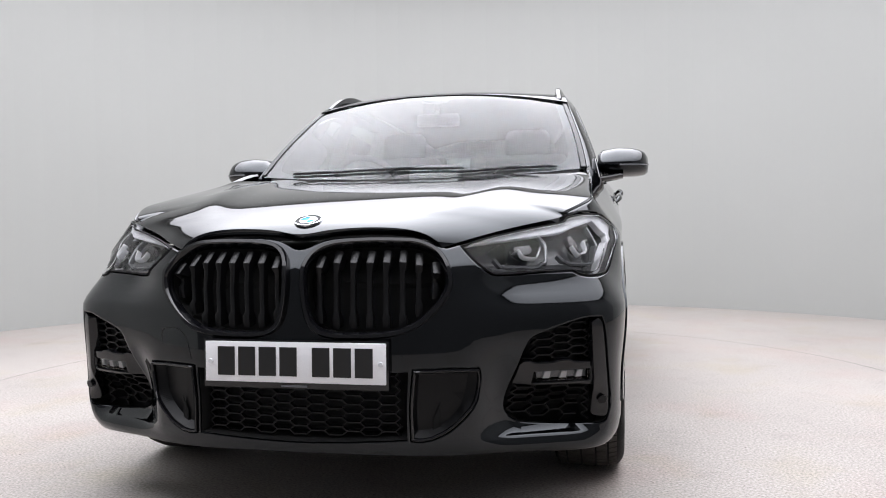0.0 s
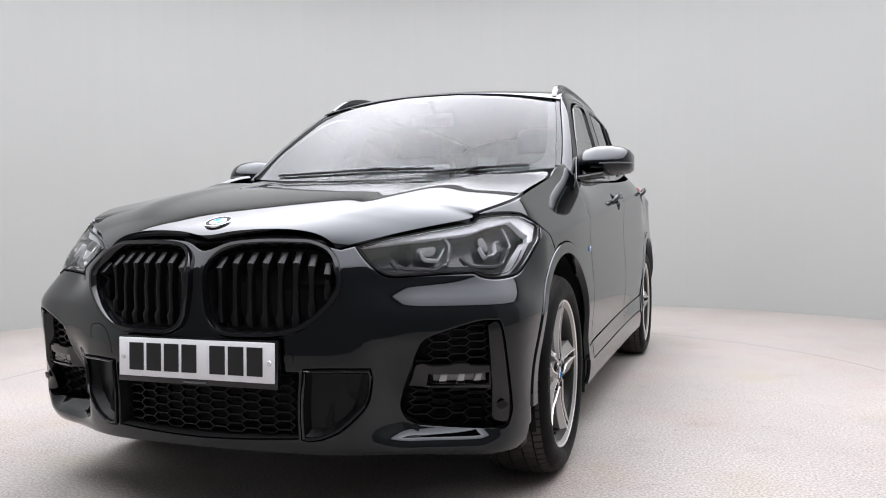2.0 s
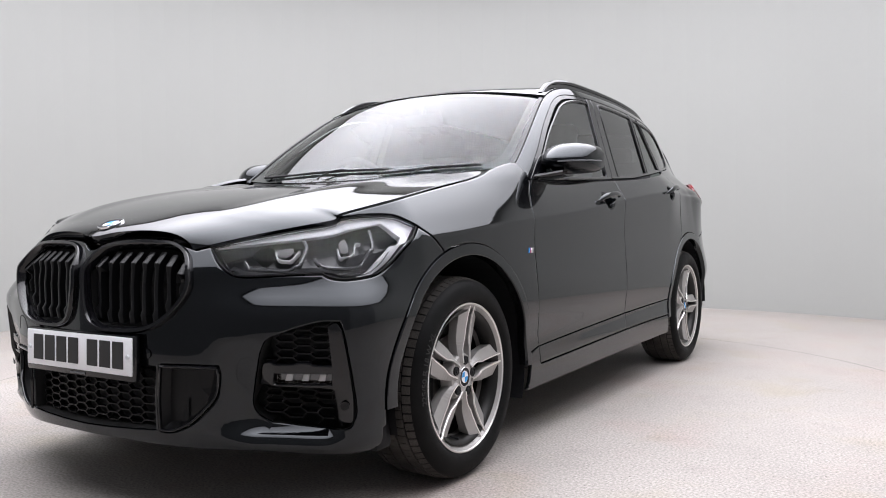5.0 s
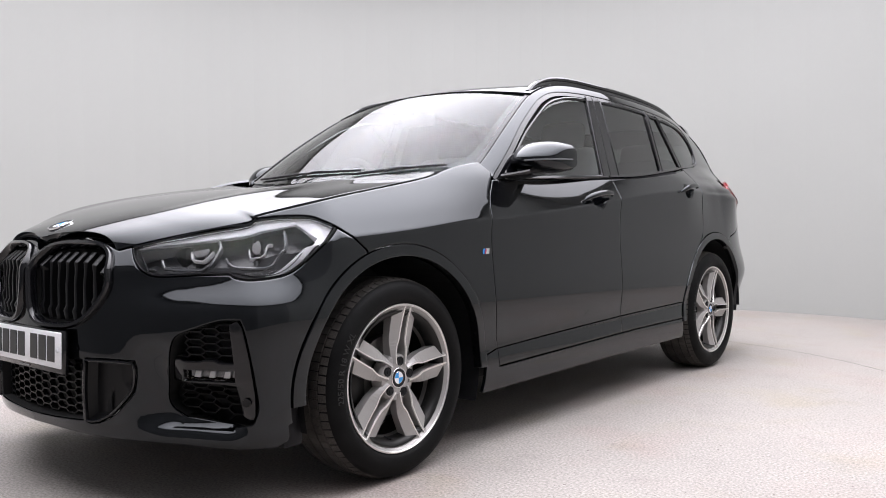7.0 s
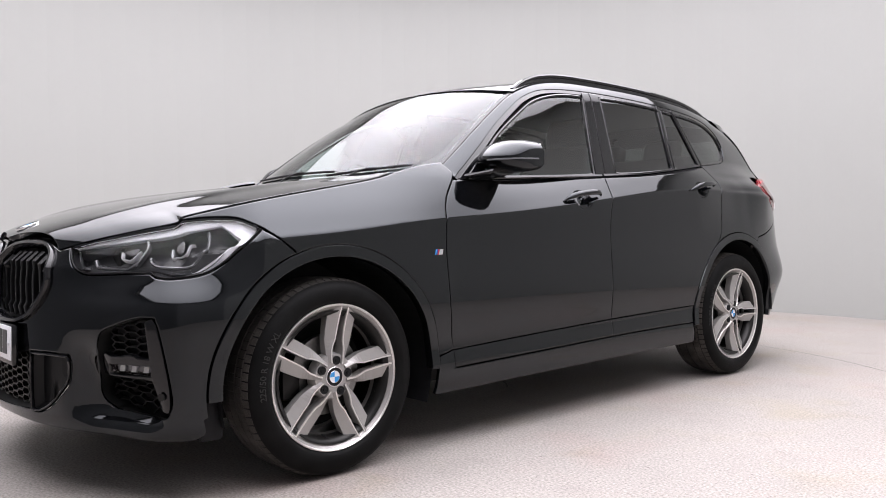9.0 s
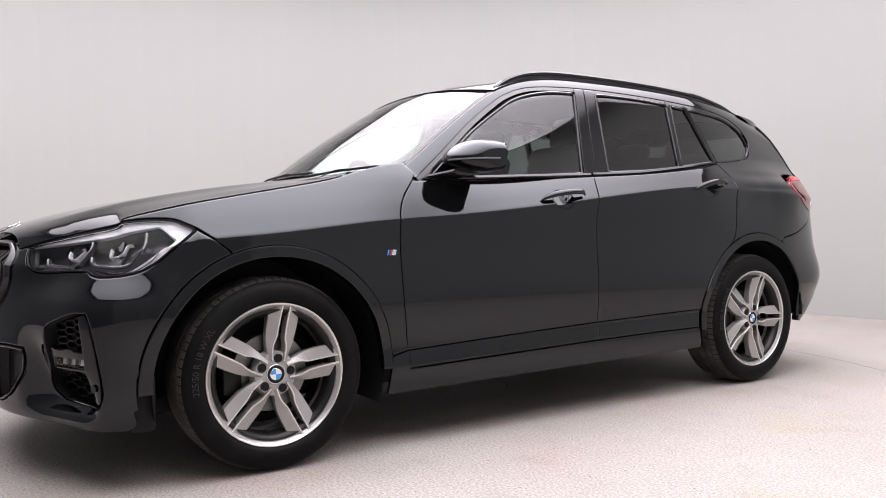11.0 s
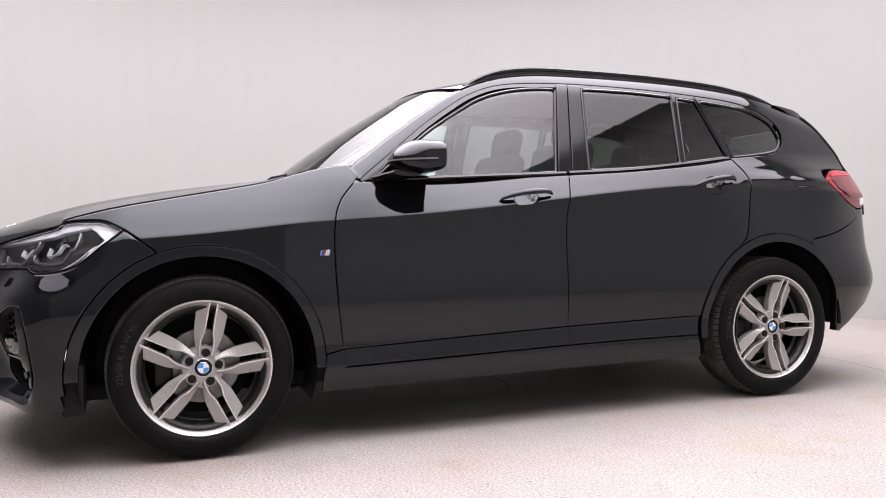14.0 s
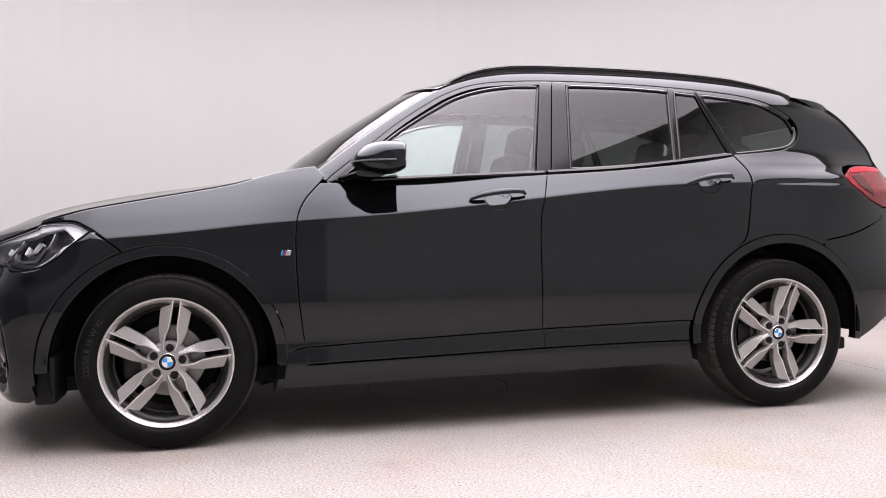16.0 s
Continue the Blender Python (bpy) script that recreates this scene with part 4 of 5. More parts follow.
def handle_cup(cy, cz, tilt):
    """Outline of the finger cup behind a handle."""
    ca, sa = math.cos(tilt), math.sin(tilt)
    at = lambda a, b: (cy + a * ca - b * sa, cz + a * sa + b * ca)
    return ring([at(.056 * math.cos(t) + .002, .04 * math.sin(t) - .006) for t in np.linspace(0, 2 * math.pi, 17)[:-1]])


def handle(cy, cz, tilt, parent, flip):
    """Pull handle over an oval dish in the door."""
    ca, sa = math.cos(tilt), math.sin(tilt)
    at = lambda a, b: (cy + a * ca - b * sa, cz + a * sa + b * ca)
    cup = handle_cup(cy, cz, tilt)
    pts = [(-.122, -.003, .006), (-.1, .0, .018), (-.06, .003, .03), (0, .006, .034), (.06, .007, .034), (.1, .006, .028), (.122, .004, .01)]
    q = np.array([at(a, b) for a, b, _ in pts])
    n = normals_of(flank, q)
    p = flank(q[:, 0], q[:, 1]) + np.array([c for _, _, c in pts])[:, None] * n
    p2 = np.stack([rounded(np.c_[p[:, i], np.zeros(7)])[:, 0] for i in range(3)], -1)
    n2 = np.stack([rounded(np.c_[n[:, i], np.zeros(7)])[:, 0] for i in range(3)], -1)
    k = np.interp(np.linspace(0, 6, len(p2)), range(7), [.35, .75, .95, 1, 1, .9, .45])
    base = sweep("door_handle", p2, n2, oval(.028, .018, 12, 2.4), PAINT, parent, "gloss black pull handle over an oval cup", False, flip, taper=k)
    panel("handle_cup", flank, cup, PAINT, base, "gloss black finger cup", crown=-.04, depth=.002, step=.008, edge=.006, gap=0, flip=flip, bevel=0)


def door_mirror(parent, flip):
    """Wing mirror: painted cap, black foot, indicator strip and glass."""
    def slice_(x, y0, y1, z0, z1):
        d, h = y1 - y0, z1 - z0
        line = ring([(y0, z0 + .42 * h), (y0 + .16 * d, z0 + .76 * h), (y0 + .42 * d, z1 - .04 * h), (y1 - .2 * d, z1), (y1 - .01 * d, z1 - .06 * h), (y1, z0 + .5 * h), (y1 - .03 * d, z0 + .12 * h), (y0 + .6 * d, z0), (y0 + .14 * d, z0 + .14 * h)])[::2]
        return [(x, a, b) for a, b in line]
    cap = loft("door_mirror", [slice_(.79, .765, .9, 1.082, 1.162), slice_(.812, .742, 0.924, 1.068, 1.184), slice_(.87, .724, 0.928, 1.06, 1.193), slice_(.93, .73, 0.928, 1.06, 1.191), slice_(.972, .75, 0.927, 1.063, 1.182), slice_(0.996, .782, 0.925, 1.068, 1.17), slice_(1.01, .82, 0.920, 1.08, 1.15)], PAINT, parent, "gloss black door mirror cap", flip)
    foot = loft("mirror_foot", [[(x, (y0 + y1) / 2 + a, (z0 + z1) / 2 + b) for a, b in oval(y1 - y0, z1 - z0, 16, 2.6)] for x, y0, y1, z0, z1 in ((.78, .66, .80, 1.03, 1.058), (.83, .69, .83, 1.036, 1.066), (.90, .74, .86, 1.05, 1.08))], GLOSS_BLACK, cap, "black mirror foot", flip)
    strip = [(.885, .7245, 1.108), (.93, .7295, 1.108), (.972, .7495, 1.108), (.9965, .782, 1.109), (1.0115, .826, 1.11), (1.0115, .885, 1.112)]
    p = np.array(strip)
    sweep("indicator", p, [(0, -1, 0)] * 3 + [(.6, -.6, 0), (1, 0, 0), (1, 0, 0)], oval(.007, .005, 8, 3), LAMP_GREY, cap, "clear indicator strip", False, flip)
    loft("mirror_glass", [slice_(x, .922, .9305, 1.08, 1.175) for x in (.83, .985)], CHROME, cap, "mirror glass", flip)


def lettering(parent, words, radius, middle):
    """Raised words bent along the tyre's side; middle in degrees from the top, clockwise."""
    cu = bpy.data.curves.new("words", "FONT")
    cu.body, cu.size, cu.extrude, cu.align_x = words, .03, .0008, "CENTER"
    ob = new("words", cu)
    me = bpy.data.meshes.new_from_object(ob)
    bpy.data.objects.remove(ob)
    for v in me.vertices:
        a = radians(middle) + v.co.x / radius
        r = radius + v.co.y - .011
        v.co = Vector((.0136 + v.co.z - .12 * abs(r - .283), r * math.sin(a), r * math.cos(a)))
    me.materials.append(LETTER)
    out = new("tyre_lettering", me)
    out.parent = parent
    return tagged(out, "raised size lettering on the tyre")


def wheel(x, y, flip, turn):
    """Tyre, rim, five double spokes, brake disc and caliper."""
    # the barrel's colour already holds the shade inside the wheel
    rim = lathe("wheel", [(.236, -.19), (.22, -.185), (.214, -.16), (.204, -.06), (.211, -.022), (.222, -.01), (.228, -.008)], ALLOY_SHADED, car, "silver alloy wheel with five double spokes", 96)
    lathe("rim_slope", [(.2115, -.04), (.214, -.034), (.222, -.022), (.243, -.0015)], ALLOY_GREY, rim, "silver rim well", 96)
    lathe("rim_step", [(.2, -.075), (.2045, -.058), (.209, -.056), (.2095, -.047), (.2065, -.046)], ALLOY_STEP, rim, "", 96)
    lathe("rim_flange", [(.243, -.0015), (.2465, .002), (.2505, .001), (.252, -.005), (.248, -.02)], ALLOY, rim, "bright machined rim edge", 96)
    tyre = lathe("tyre", [(.236, -.20), (.262, -.222), (.29, -.226), (.315, -.216), (.327, -.203), (.333, -.18), (.3345, -.1425), (.3345, -.0725), (.333, -.035), (.33, -.014), (.324, -.004), (.311, .006), (.292, .0125), (.274, .0125), (.262, .008), (.254, .0), (.248, -.008), (.24, -.02)], RUBBER, rim, "black road tyre", 96, 30)
    # tread blocks round the shoulder and the ribs between the grooves
    verts, faces = [], []
    count = 72
    for i in range(count):
        for x0, x1, r0, r1, cut, shift in ((-.038, -.012, .3365, .329, .82, 0), (-.205, -.178, .329, .3365, .82, .5), (-.078, -.044, .3385, .3375, .9, .3), (-.125, -.084, .339, .339, .95, .6), (-.172, -.131, .3375, .3385, .9, .1)):
            a0 = 2 * math.pi * (i + shift) / count
            a1 = a0 + 2 * math.pi / count * cut
            k = len(verts)
            for xx, r in ((x0, r0), (x1, r1)):
                for a in (a0, a1):
                    verts += [(xx, (r + .001) * math.sin(a), (r + .001) * math.cos(a)), (xx, (r - .008) * math.sin(a), (r - .008) * math.cos(a))]
            faces += [(k, k + 2, k + 6, k + 4), (k, k + 1, k + 3, k + 2), (k + 4, k + 6, k + 7, k + 5), (k, k + 4, k + 5, k + 1), (k + 2, k + 3, k + 7, k + 6)]
    tr = mesh_object("tread", verts, faces, TREAD, tyre, "worn grey-brown tread blocks", None, False)
    bm = bmesh.new()
    bm.from_mesh(tr.data)
    bmesh.ops.recalc_face_normals(bm, faces=bm.faces)
    bm.to_mesh(tr.data)
    bm.free()
    lettering(tyre, "225/50 R 18 W XL", .289, 285)
    for i in range(5):
        a0 = radians(turn + 72 * i)
        for side in (-1, 1):
            # a bar from the hub to the rim: a kinked box with a bright face and grey flanks
            prof = [(.046, .0175, .034), (.07, .0205, .039), (.09, .0212, .0445), (.104, .0195, .048), (.114, .0165, .0505), (.128, .0125, .053), (.16, .0115, .055), (.2, .011, .0565), (.241, .0105, .058)]
            verts, faces, mats = [], [], []
            for r, inner, outer in prof:
                dep = -.016 + .010 * ((r - .13) / .1) ** 2
                for t, d in ((inner, -.055), (inner, dep - .004), (inner + .0015, dep), (inner + .006, dep - .0005), (outer, dep - .012), (outer - .002, -.06)):
                    t *= side
                    verts.append((d, r * math.sin(a0) + t * math.cos(a0), r * math.cos(a0) - t * math.sin(a0)))
            for k in range(len(prof) - 1):
                for b in range(5):
                    q = (6 * k + b, 6 * k + b + 1, 6 * k + 6 + b + 1, 6 * k + 6 + b)
                    faces.append(q if side > 0 else q[::-1])
                    mats.append(0 if b in (1, 2) else 1)
            faces += [tuple(range(6)), tuple(6 * len(prof) - 1 - b for b in range(6))]
            mats += [1, 1]
            sp = mesh_object("spoke", verts, faces, [ALLOY, ALLOY_GREY], rim, "", None, False)
            bm = bmesh.new()
            bm.from_mesh(sp.data)
            for f, m in zip(bm.faces, mats):
                f.material_index = m
            bmesh.ops.recalc_face_normals(bm, faces=bm.faces)
            bm.to_mesh(sp.data)
            bm.free()
        lathe_at = pose(0, .056 * math.sin(a0), .056 * math.cos(a0))
        bolt = lathe("wheel_bolt", [(.0, -.0125), (.0055, -.0125), (.0065, -.0148), (.0125, -.0148), (.0135, -.0135), (.0155, -.0145), (.0155, -.02)], MATT_BLACK, rim, "recessed black wheel bolt", 20)
        bolt.matrix_basis = lathe_at
    # the web that closes the outer end of each slot, and the valve
    for i in range(5):
        a0 = radians(turn + 72 * i)
        web = part("spoke_web", block((.03, .026, .022), (0, 0, 0), (0, 0, 0), .003), ALLOY_GREY, rim)
        web.matrix_basis = pose(-.036, .222 * math.sin(a0), .222 * math.cos(a0), -math.degrees(a0), 0, 0)
    valve = lathe("valve", [(0, .022), (.004, .022), (.005, .016), (.005, -.01), (.006, -.012)], MATT_BLACK, rim, "black valve stem", 12)
    valve.matrix_basis = pose(-.045, .207 * math.sin(radians(turn + 178)), .207 * math.cos(radians(turn + 178)))
    hub = lathe("hub", [(.034, -.017), (.045, -.0165), (.074, -.020), (.08, -.03), (.082, -.06)], ALLOY_GREY, rim, "", 48)
    cap = roundel(rim, (-.0165, 0, 0), (1, 0, 0), (0, 0, 1), .034, .003)
    lathe("brake_disc", [(.06, -.075), (.138, -.075), (.14, -.08), (.14, -.098), (.06, -.1)], STEEL, rim, "bare steel brake disc", 64)
    lathe("disc_bell", [(.0, -.062), (.068, -.062), (.075, -.068), (.078, -.078)], ALLOY_SHADED, rim, "", 48)
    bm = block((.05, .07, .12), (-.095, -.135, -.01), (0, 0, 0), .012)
    part("brake_caliper", bm, ALLOY_SHADED, rim, "brake caliper, coloured near-black for the shade behind the spokes")
    bm = bmesh.new()
    bmesh.ops.create_cone(bm, segments=48, radius1=.19, radius2=.19, depth=.01, cap_ends=True, matrix=pose(-.15, 0, 0, 0, 90, 0))
    part("backing_plate", bm, VOID, rim)
    rim.matrix_basis = pose(x, y, .339, 0, 0, 180 if flip else 0)
    return rim


def shoulder_rows(s0, s1, shift=0.0):
    """Close rows of chart points along the shoulder crease."""
    a = np.arange(s0, s1, .012)
    return np.concatenate([np.stack([a - shift, SHOULDER(a) + h], -1) for h in (-.012, -.003, .004, .012, .022)])


WING_CREASE, DOOR_CREASE = shoulder_rows(1.2, 2.05), shoulder_rows(1.9, 4.3, K)

for flip in SIDES:
    wing = panel("front_wing", lower, wing_line, PAINT, car, "gloss black front wing", step=.022, edge=.011, flip=flip, crease=WING_CREASE)
    for k, (mat, w) in enumerate(((BADGE_BLUE, .004), (BADGE_NAVY, .004), (BADGE_RED, .004), (CHROME, .018))):
        y0 = .44 + (0, .006, .012, .018)[k]
        panel("wing_badge", flank, outline([(y0 + .006, .762), (y0 + .006 + w, .762)], [(y0 + .006 + w, .762), (y0 + w, .742)], [(y0 + w, .742), (y0, .742)], [(y0, .742), (y0 + .006, .762)]), mat, wing, "small three-colour stripe badge", off=.003, depth=.003, gap=0, flip=flip)
    door1 = panel("front_door", flank, door1_line, PAINT, car, "gloss black closed front door", holes=[handle_cup(1.335, .963, .06)], step=.024, edge=.011, flip=flip, crease=DOOR_CREASE)
    panel("door_foot", flank, door1_foot, PAINT, door1, "", step=.025, edge=.011, gap=.0012, flip=flip, off=.002)
    door2 = panel("rear_door", rear_door_skin, door2_line, PAINT, car, "gloss black closed rear door", holes=[handle_cup(2.31, 1.026, .07)], step=.0255, edge=.011, flip=flip, crease=DOOR_CREASE)
    panel("door_foot", flank, door2_foot, PAINT, door2, "", step=.025, edge=.011, gap=.0012, flip=flip, off=.002)
    panel("sill", flank, sill_line, PAINT, car, "gloss black sill panel", step=.025, edge=.012, flip=flip, off=.001)
    body_side = panel("body_side", quarter, side_line, PAINT, car, "gloss black roof frame and rear quarter", step=.016, edge=.011, flip=flip)
    panel("rear_bumper", lower, rear_bumper_line, PAINT, car, "gloss black rear bumper", step=.03, edge=.014, flip=flip)
    cluster = panel("tail_lamp", lower, tail_line, TAIL_RED, car, "red tail lamp cluster", step=.025, edge=.012, flip=flip, crown=.006)
    panel("lamp_band", lower, outline([(3.135 + K, 1.094), (3.2 + K, 1.104), (3.33 + K, 1.106), (4.98, 1.102)], [(4.98, 1.102), (4.98, 1.083)], [(4.98, 1.083), (3.33 + K, 1.083), (3.2 + K, 1.08), (3.115 + K, 1.073)], [(3.115 + K, 1.073), (3.135 + K, 1.094)]), TAIL_LIGHT, cluster, "pale red upper light band", off=.0062, depth=.002, gap=0, flip=flip)
    panel("lamp_core", lower, outline([(3.105 + K, 1.062), (3.19 + K, 1.068)], [(3.19 + K, 1.068), (3.235 + K, .965)], [(3.235 + K, .965), (3.13 + K, 1.01)], [(3.13 + K, 1.01), (3.105 + K, 1.062)]), TAIL_DARK, cluster, "dark red inner reflector", off=.0062, depth=.002, gap=0, flip=flip)
    panel("lamp_window", lower, outline([(4.82, .965), (4.92, .972)], [(4.92, .972), (4.93, .935)], [(4.93, .935), (4.83, .93)], [(4.83, .93), (4.82, .965)]), PLATE_WHITE, cluster, "clear reversing light window", off=.0062, depth=.002, gap=0, flip=flip)
    arch("front", FRONT_AXLE, -2, 183, flip)
    arch("rear", REAR_AXLE, -3, 186, flip)
    # windows, in the doors' frames
    window("door_window", outline([(.70, 1.048), (1.1, 1.062), (1.52, 1.083)], [(1.52, 1.083), (1.586, 1.463)], [(1.586, 1.463), (1.45, 1.458), (1.319, 1.436), (1.22, 1.405), (1.135, 1.362), (.95, 1.248), (.80, 1.13), (.70, 1.048)]), GLASS_SIDE, door1, flip, "clear front door window")
    window("door_window", outline([(1.7, 1.094), (1.95, 1.109), (2.199, 1.132)], [(2.199, 1.132), (2.222, 1.457)], [(2.222, 1.457), (1.98, 1.468), (1.733, 1.47)], [(1.733, 1.47), (1.7, 1.094)]), GLASS_DARK, door2, flip, "dark tinted rear door window")
    window("quarter_light", outline([(2.236, 1.137), (2.494, 1.168)], [(2.494, 1.168), (2.368, 1.442)], [(2.368, 1.442), (2.265, 1.452)], [(2.265, 1.452), (2.236, 1.137)]), GLASS_DARK, door2, flip, "small dark tinted quarter light")
    window("quarter_window", outline([(2.535, 1.172), (2.689, 1.188), (2.832, 1.211), (2.89, 1.25), (2.896, 1.29), (2.858, 1.35), (2.76, 1.395), (2.649, 1.42), (2.399, 1.443)], [(2.399, 1.443), (2.535, 1.172)]), GLASS_DARK, body_side, flip, "dark tinted rear quarter window")
    # dark frames between the panes
    for line, owner, label in ((outline([(1.535, 1.075), (1.602, 1.075)], [(1.602, 1.075), (1.655, 1.492)], [(1.655, 1.492), (1.601, 1.49)], [(1.601, 1.49), (1.535, 1.075)]), door1, "gloss black centre pillar trim"), (outline([(1.607, 1.078), (1.69, 1.085)], [(1.69, 1.085), (1.722, 1.49)], [(1.722, 1.49), (1.66, 1.492)], [(1.66, 1.492), (1.607, 1.078)]), door2, "gloss black centre pillar trim"),
                               (outline([(2.208, 1.13), (2.228, 1.132)], [(2.228, 1.132), (2.256, 1.478)], [(2.256, 1.478), (2.232, 1.478)], [(2.232, 1.478), (2.208, 1.13)]), door2, ""), (outline([(2.502, 1.164), (2.527, 1.168)], [(2.527, 1.168), (2.392, 1.465)], [(2.392, 1.465), (2.373, 1.467)], [(2.373, 1.467), (2.502, 1.164)]), door2, ""),
                               (outline([(.64, 1.035), (.70, 1.04), (.79, 1.05)], [(.79, 1.05), (.80, 1.12), (.83, 1.155)], [(.83, 1.155), (.76, 1.13), (.64, 1.035)]), door1, "black mirror base triangle")):
        panel("pillar_trim", cabin_side, line, GLOSS_BLACK, owner, label, step=.03, edge=.015, off=.001, depth=.02, gap=0, flip=flip)
    inner = [(y, z + .0) for y, z in dlo_line]
    p, n = on_chart(cabin_side, rounded(inner[5:], 6), -.008)
    sweep("frame_seal", p, n, [(-.02, -.01), (.02, -.01), (.02, .006), (-.02, .006)], GLOSS_BLACK, body_side, "gloss black window surround", False, flip)
    for line, owner in (([(.69, 1.04), (.9, 1.047), (1.2, 1.06), (1.57, 1.075)], door1), ([(1.585, 1.077), (1.9, 1.094), (2.2, 1.125), (2.5, 1.16)], door2)):
        p, n = on_chart(cabin_side, rounded(line, 10), .002)
        sweep("belt_strip", p, n, [(-.007, -.03), (.007, -.03), (.007, .004), (.003, .008), (-.007, .005)], GLOSS_BLACK, owner, "gloss black waistline strip", False, flip)
    handle(1.335, .963, .06, door1, flip)
    handle(2.31, 1.026, .07, door2, flip)
    door_mirror(door1, flip)
    # roof rail
    ry = np.linspace(1.17, 2.98, 40)
    rise = np.interp(ry, [1.17, 1.24, 1.34, 1.5, 2.6, 2.85, 2.98], [-.004, .012, .022, .024, .021, .01, -.004])
    rp = np.stack([roof_half(ry) - .03 + .004 * (ry - 2), ry, ROOF_EDGE(ry) + .008 + rise], -1)
    sweep("roof_rail", rp, (0, 0, 1), [(-.01, .01), (.008, .011), (.0145, .004), (.013, -.006), (.0085, -.01), (.0085, -.026), (-.0085, -.026), (-.0145, -.006)], GLOSS_BLACK, car, "gloss black roof rail", False, flip)
    for y0, y1 in ((1.19, 1.33), (2.72, 2.95)):
        yy = np.linspace(y0, y1, 8)
        fp = np.stack([roof_half(yy) - .03, yy, ROOF_EDGE(yy) + .004 + .5 * np.interp(yy, ry, rise)], -1)
        sweep("rail_foot", fp, (0, 0, 1), oval(.022, .03, 10, 3), GLOSS_BLACK, car, "gloss black roof rail foot", False, flip, taper=np.interp(np.linspace(0, 1, 8), [0, .5, 1], [.4, 1, .8] if y0 < 2 else [.8, 1, .4]))
    for y in (FRONT_AXLE, REAR_AXLE):
        wheel(-.872 if flip else .872, y, flip, 10 if y < 1 else 19)
    # dark inner skin behind the door gaps
    core = outline([(.2 + 0, .80), (.2, .98), (.6, .985)], [(.6, .985), (2.6, 1.02)], [(2.6, 1.02), (2.62, .83)], arc(REAR_AXLE, .337, .49, 96, -5), [(2.19, .25), (.5, .24)], arc(0, .337, .49, 185, 112))
    panel("inner_skin", flank, core, VOID, car, "dark inner body skin", step=.08, edge=.04, off=-.05, depth=.002, gap=0, flip=flip)

# ---- roof, screens ----
front_edge = [(u, 1.13 - .068 * (1 - u * u) + .004) for u in np.linspace(-1, 1, 17)]
roof_panel = panel("roof", roof, outline(front_edge, [(1, 1.134), (1, 2.2), (1, 3.19)], [(1, 3.19), (.5, 3.27), (0, 3.3), (-.5, 3.27), (-1, 3.19)], [(-1, 3.19), (-1, 2.2), (-1, 1.134)]), PAINT, car, "gloss black roof panel", unit=(.6, 1), step=.04, edge=.02, gap=.002, depth=.006)
panel("headlining", roof, outline([(-.9, 1.2), (.9, 1.2)], [(.9, 1.2), (.9, 3.1)], [(.9, 3.1), (-.9, 3.1)], [(-.9, 3.1), (-.9, 1.2)]), TRIM_GREY, roof_panel, "grey headlining", unit=(.6, 1), step=.15, edge=.1, off=-.03, depth=.002)
pane = panel("windscreen", screen, outline([(-.975, -.05), (0, -.05), (.975, -.05)], [(.975, -.05), (.975, .5), (.975, .985)], [(.975, .985), (0, .99), (-.975, .985)], [(-.975, .985), (-.975, .5), (-.975, -.05)]), GLASS_CLEAR, car, "laminated windscreen", unit=(.7, .6), step=.05, edge=.025, gap=0, depth=.003, off=-.002, bevel=0)
pane.visible_shadow = False
for flip in SIDES:
    panel("glass_border", screen, outline([(.99, -.04), (.99, .5), (.99, .99)], [(.99, .99), (.918, .99)], [(.918, .99), (.918, .5), (.914, .2), (.895, .08), (.85, .03), (.78, .01), (.7, .0)], [(.7, .0), (.7, -.04)], [(.7, -.04), (.99, -.04)]), SATIN_BLACK, pane, "black printed glass border", unit=(.7, .6), step=.03, edge=.015, gap=0, off=-.007, depth=.002, flip=flip)
    panel("screen_pillar", screen, outline([(.972, -.03), (1.0, -.03)], [(1.0, -.03), (1.0, .5), (1.0, 1.0)], [(1.0, 1.0), (.972, 1.0)], [(.972, 1.0), (.972, .5), (.972, -.03)]), SATIN_BLACK, pane, "black windscreen pillar trim", unit=(.7, .6), step=.03, edge=.02, gap=0, off=.002, flip=flip)
panel("screen_border", screen, outline([(-.92, .98), (-.5, .972), (-.14, .95), (-.1, .88), (0, .865), (.1, .88), (.14, .95), (.5, .972), (.92, .98)], [(.92, .98), (.92, 1.0)], [(.92, 1.0), (0, 1.0), (-.92, 1.0)], [(-.92, 1.0), (-.92, .98)]), GLOSS_BLACK, pane, "dark printed border and camera housing", unit=(.7, .6), step=.04, edge=.015, gap=0, off=-.008, depth=.002)
panel("cowl", screen, outline([(-.84, -.2), (0, -.2), (.84, -.2)], [(.84, -.2), (.92, -.045)], [(.92, -.045), (0, -.045), (-.92, -.045)], [(-.92, -.045), (-.84, -.2)]), SATIN_BLACK, car, "black scuttle panel under the windscreen", unit=(.7, .6), step=.05, edge=.03, gap=0, off=-.01)


def wiper(pts, pivot):
    """Arm and blade lying along the foot of the windscreen."""
    p, n = on_chart(screen, rounded(pts, 8), .008)
    blade = sweep("wiper", p, n, [(-.003, -.006), (.003, -.006), (.0045, 0), (.002, .003), (-.002, .003), (-.0045, 0)], MATT_BLACK, car, "black wiper with arm and blade")
    q = rounded(pivot, 8)
    a, b = on_chart(screen, q, .013)
    sweep("wiper_arm", a, b, oval(.011, .008, 8), MATT_BLACK, blade, "", taper=np.linspace(1, .5, len(q)))


